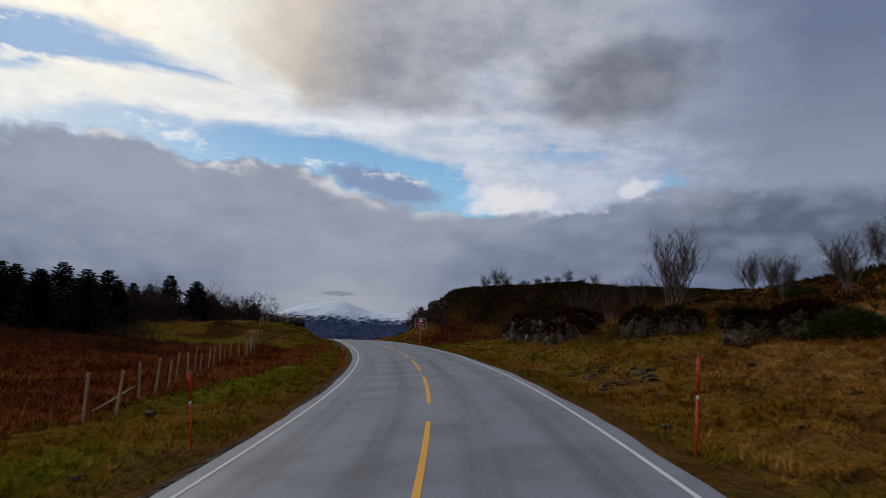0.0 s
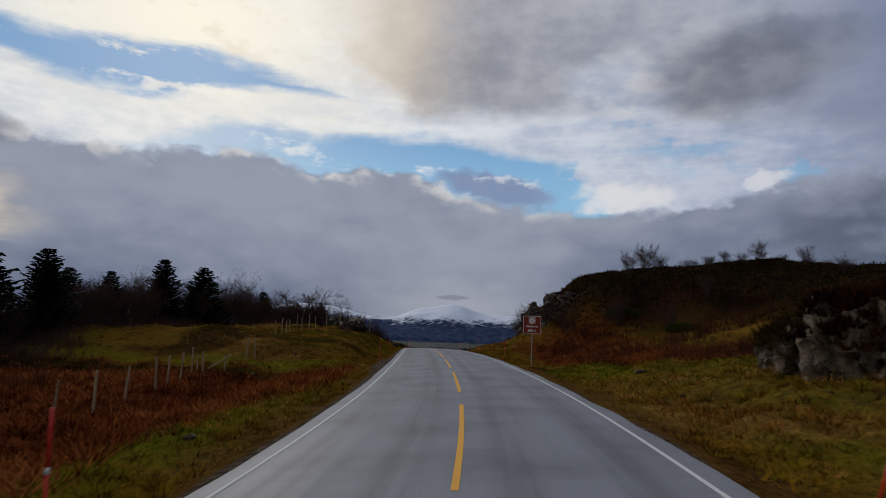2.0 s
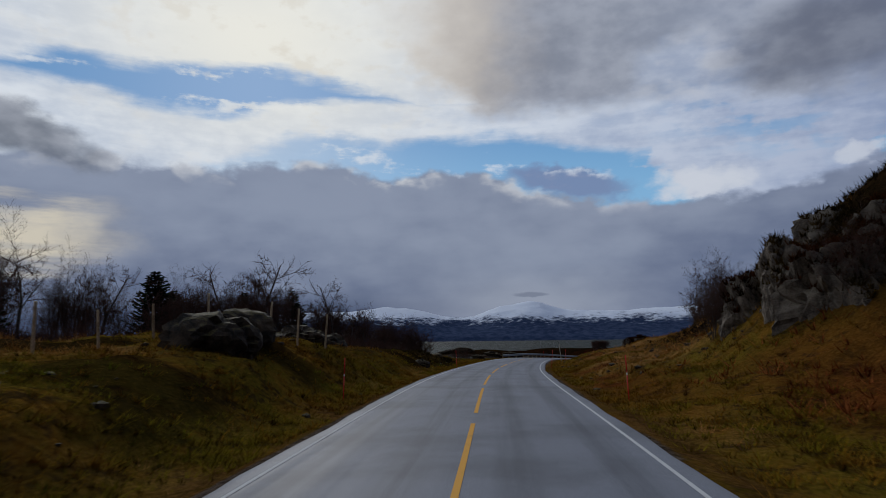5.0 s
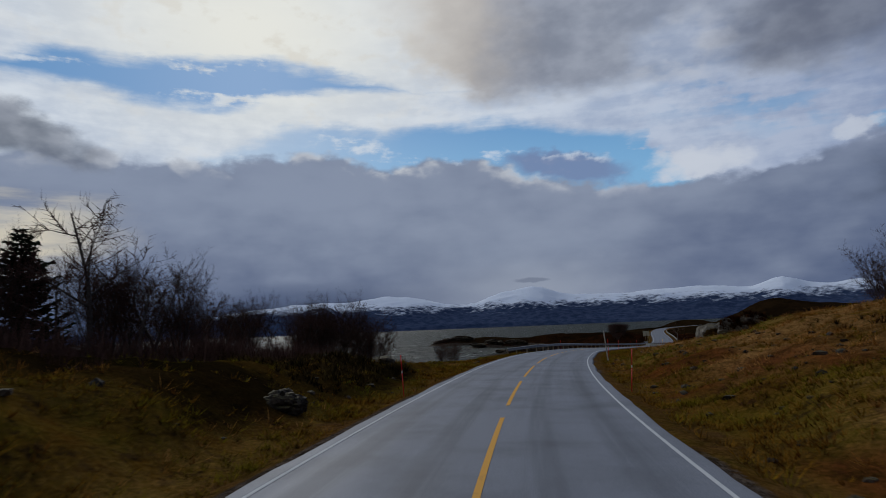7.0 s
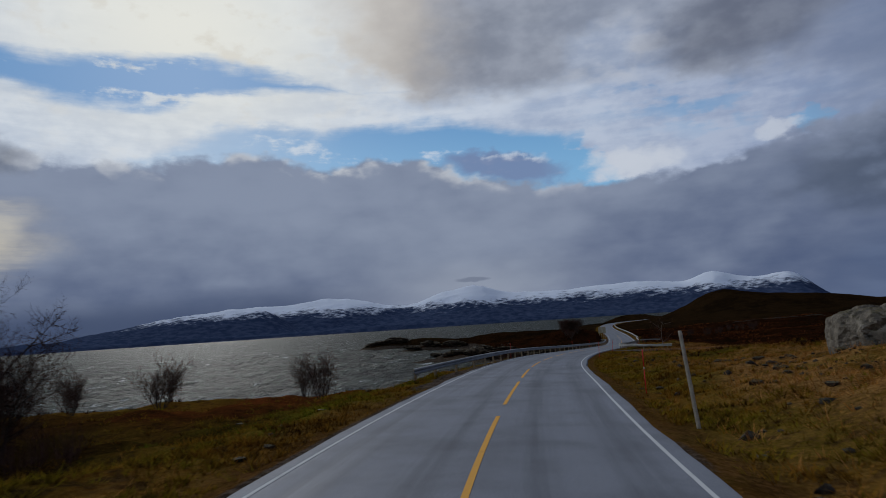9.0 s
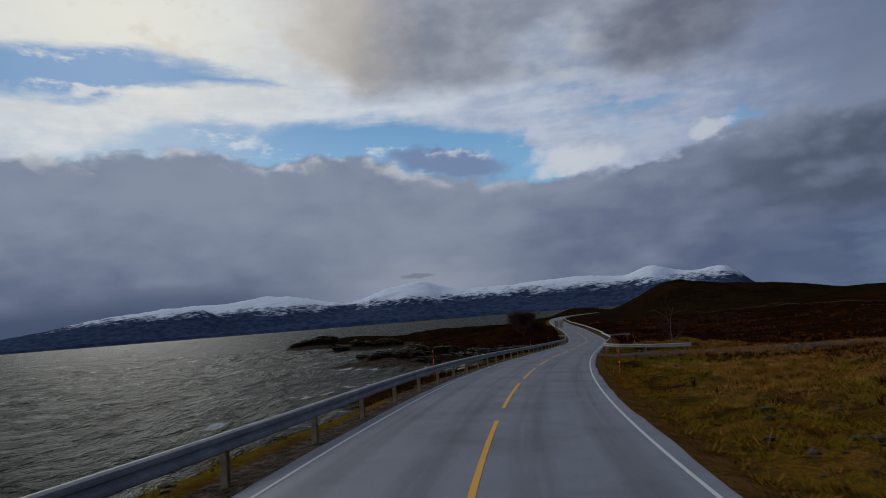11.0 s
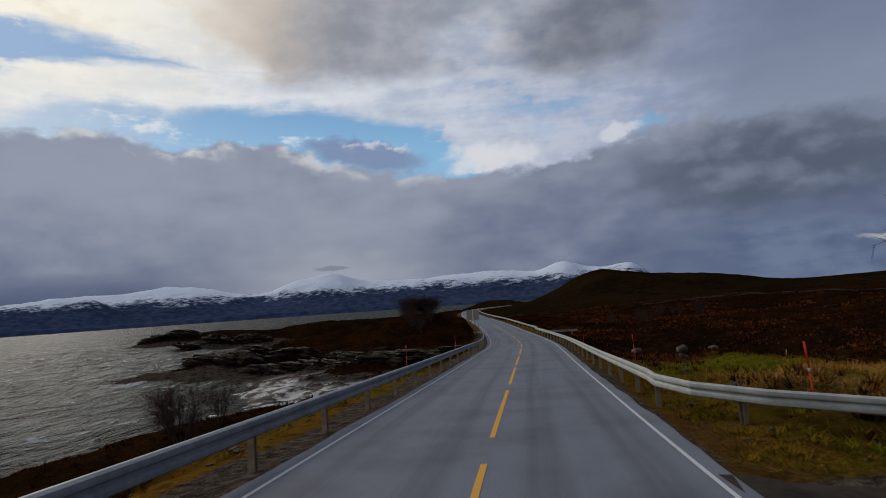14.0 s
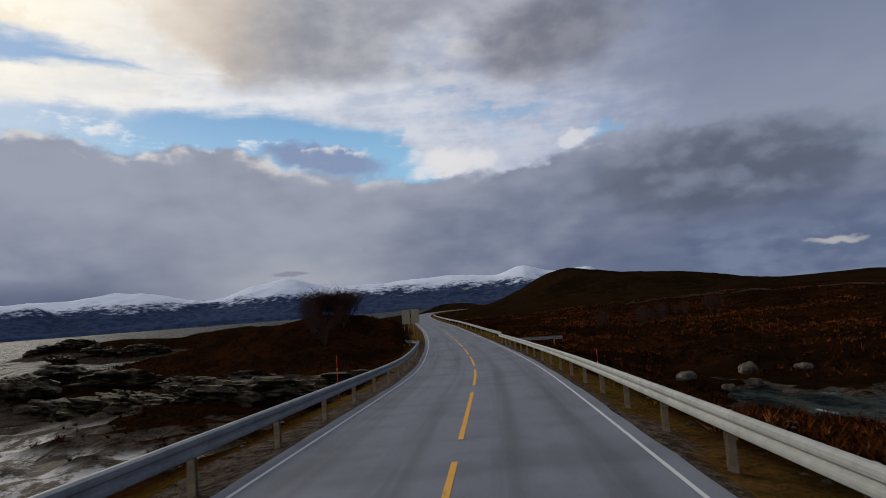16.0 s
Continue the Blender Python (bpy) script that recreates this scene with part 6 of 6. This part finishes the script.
def chosen(places, weight, seed):
    x, y = places
    keep = np.random.RandomState(seed).uniform(0, 1, len(x)) < weight(x, y)
    return x[keep], y[keep]


def grassy(x, y):
    br, he, gr, ro, sa, gv = cover(x, y)
    clump = ease(fractal(x, y, 1.5, 2, 101), -0.2, 0.25)
    return (1 - br) * (1 - he) * (1 - sa) * (1 - np.clip(gv * 1.3, 0, 1)) * (1 - 0.8 * ro) * (1 - 0.85 * gr) * (1 - 0.7 * verge(x, y)) * (1 - 0.75 * straw_zone(x, y)) * (0.2 + 0.8 * clump)


def lush(x, y):
    return cover(x, y)[2] * (1 - np.clip(cover(x, y)[5] * 1.3, 0, 1)) * (1 - 0.8 * verge(x, y))


def joined(*sets):
    return np.concatenate([s[0] for s in sets]), np.concatenate([s[1] for s in sets])


spots = joined(scatter(1, 56000, -6, 190, -4.0, -19, 1.5), scatter(2, 70000, -6, 262, 4.0, 20, 1.4), scatter(3, 1800, 262, 350, 4.6, 9, 1.0), scatter(4, 2400, 190, 350, -5.0, -9, 1.0))
x, y = chosen(spots, grassy, 5)
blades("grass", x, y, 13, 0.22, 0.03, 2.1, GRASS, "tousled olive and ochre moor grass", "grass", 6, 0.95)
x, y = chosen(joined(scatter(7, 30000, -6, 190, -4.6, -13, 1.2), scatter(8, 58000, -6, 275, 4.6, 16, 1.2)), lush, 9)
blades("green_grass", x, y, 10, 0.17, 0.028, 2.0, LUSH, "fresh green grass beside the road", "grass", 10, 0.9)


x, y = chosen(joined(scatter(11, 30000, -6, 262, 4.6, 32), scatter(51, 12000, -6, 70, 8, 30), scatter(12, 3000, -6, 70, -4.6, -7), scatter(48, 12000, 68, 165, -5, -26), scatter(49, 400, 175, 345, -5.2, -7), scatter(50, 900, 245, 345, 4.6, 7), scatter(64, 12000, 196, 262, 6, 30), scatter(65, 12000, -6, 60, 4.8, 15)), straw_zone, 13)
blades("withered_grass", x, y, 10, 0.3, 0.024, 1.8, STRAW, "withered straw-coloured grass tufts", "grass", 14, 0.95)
x, y = chosen(joined(scatter(15, 40000, -6, 84, -5, -46, 1.6), scatter(16, 9000, 64, 130, 7, 27)), lambda x, y: cover(x, y)[0], 17)
blades("bracken", x, y, 8, 0.42, 0.05, 1.5, BRACKEN, "collapsed red-brown dead bracken", "bracken", 18, 0.9)


def heathy(x, y):
    br, he, gr, ro, sa, gv = cover(x, y)
    u, _ = road_uz(x, y)
    low = 1 - 0.9 * ease(np.abs(u), 12, 9) * ease(y, 180, 190) * ease(y, 242, 238)
    return he * (1 - sa) * (1 - 0.7 * ro) * ease(land(x, y), 0.3, 0.9) * low


x, y = chosen(joined(scatter(21, 26000, -6, 180, 13, 60, 1.3), scatter(22, 34000, 180, 420, 6.4, 90, 1.5), scatter(23, 9000, 180, 400, -6, -60), scatter(24, 9000, 20, 170, -22, -70), scatter(61, 7000, 60, 68, -5, -26), scatter(62, 1800, 136, 150, -6, -22)), heathy, 25)
red = y > 168
blades("heather", x[red], y[red], 9, 0.34, 0.07, 1.3, HEATHER, "dark brown heather and dwarf shrubs", "heather", 26, 0.5)
blades("mossy_heather", x[~red], y[~red], 9, 0.34, 0.07, 1.3, MOSS_HEATH, "blackish green heather on the hill", "heather", 27, 0.5)

x, y = chosen(scatter(52, 16000, 250, 430, 7, 75, 1.3), lambda x, y: heathy(x, y) * ease(fractal(x, y, 9, 3, 121), -0.1, 0.35), 53)
blades("red_sedge", x, y, 7, 0.4, 0.04, 1.1, BRACKEN, "rust-coloured withered sedge among the heather", "sedge", 54, 0.5)


def under_trees(x, y):
    total = 0 * x
    for cx, cy, rx, ry in ((-42.79, 104, 10, 18), (-42.31, 82, 11, 12), (-40.5, 67.5, 11, 8), (-36.5, 82, 5, 10), (-38.51, 120, 7, 12), (-35.28, 134, 7, 11), (-39.04, 148, 6, 7), (-39.2, 162.5, 5.5, 3.5)):
        total = np.maximum(total, ease(((x - cx) / rx) ** 2 + ((y - cy) / ry) ** 2, 1.3, 0.6))
    return total


x, y = chosen(scatter(31, 22000, 58, 175, -10, -50), under_trees, 32)
blades("undergrowth", x, y, 9, 1.25, 0.022, 0.7, TWIG, "dark tangled undergrowth below the bare trees", "undergrowth", 33, 0.3)


def brushy(x, y):
    u, _ = road_uz(x, y)
    n = fractal(x, y, 6, 3, 141)
    return ease(n, -0.25, 0.2) * np.maximum(ease(-u + 2 * n, 15, 19) * ease(-u, 40, 34) * ease(y, 26, 36) * ease(y, 62, 56), ease(u + 2 * n, 9.5, 12) * ease(u, 32, 26) * ease(y, 60, 66) * ease(y, 106, 100) * 0.8)


x, y = chosen(joined(scatter(55, 5200, 26, 62, -13, -40), scatter(56, 5200, 58, 106, 9, 32)), brushy, 57)
blades("brushwood", x, y, 12, 1.15, 0.022, 0.75, RUST_TWIG, "leafless rust-brown brushwood on the moor", "brushwood", 58, 0.3)

# Loose stones on the slopes and along the verges.
rnd = np.random.RandomState(41)
pebble = bmesh.new()
bmesh.ops.create_icosphere(pebble, subdivisions=1, radius=1.0)
pv = np.array([v.co[:] for v in pebble.verts])
pf = np.array([[v.index for v in f.verts] for f in pebble.faces])
pebble.free()
sx2, sy2 = joined(scatter(42, 110, -4, 60, 4.6, 13), scatter(47, 130, 21, 28, 5.2, 8), scatter(43, 420, 108, 200, 4.4, 12), scatter(59, 120, 168, 182, 8.5, 12), scatter(44, 200, -4, 190, -4.6, -12), scatter(45, 240, 190, 340, 4.4, 9), scatter(46, 240, 190, 300, -5, -9))
sz2 = land(sx2, sy2)
size = 0.05 + 0.17 * rnd.uniform(0, 1, len(sx2)) ** 3
shape = pv[None] * (1 + 0.35 * rnd.uniform(-1, 1, (len(sx2), len(pv), 1))) * size[:, None, None] * np.array([1.0, 0.9, 0.55])
verts = shape + np.stack([sx2, sy2, sz2 + size * 0.1], -1)[:, None]
faces = pf[None] + (np.arange(len(sx2)) * len(pv))[:, None, None]
tagged(mesh_object("loose_stones", verts.reshape(-1, 3), faces.reshape(-1, 3), SHORE_ROCK, smooth=False), "grey loose stones scattered in the grass", "stones", kind="stuff")
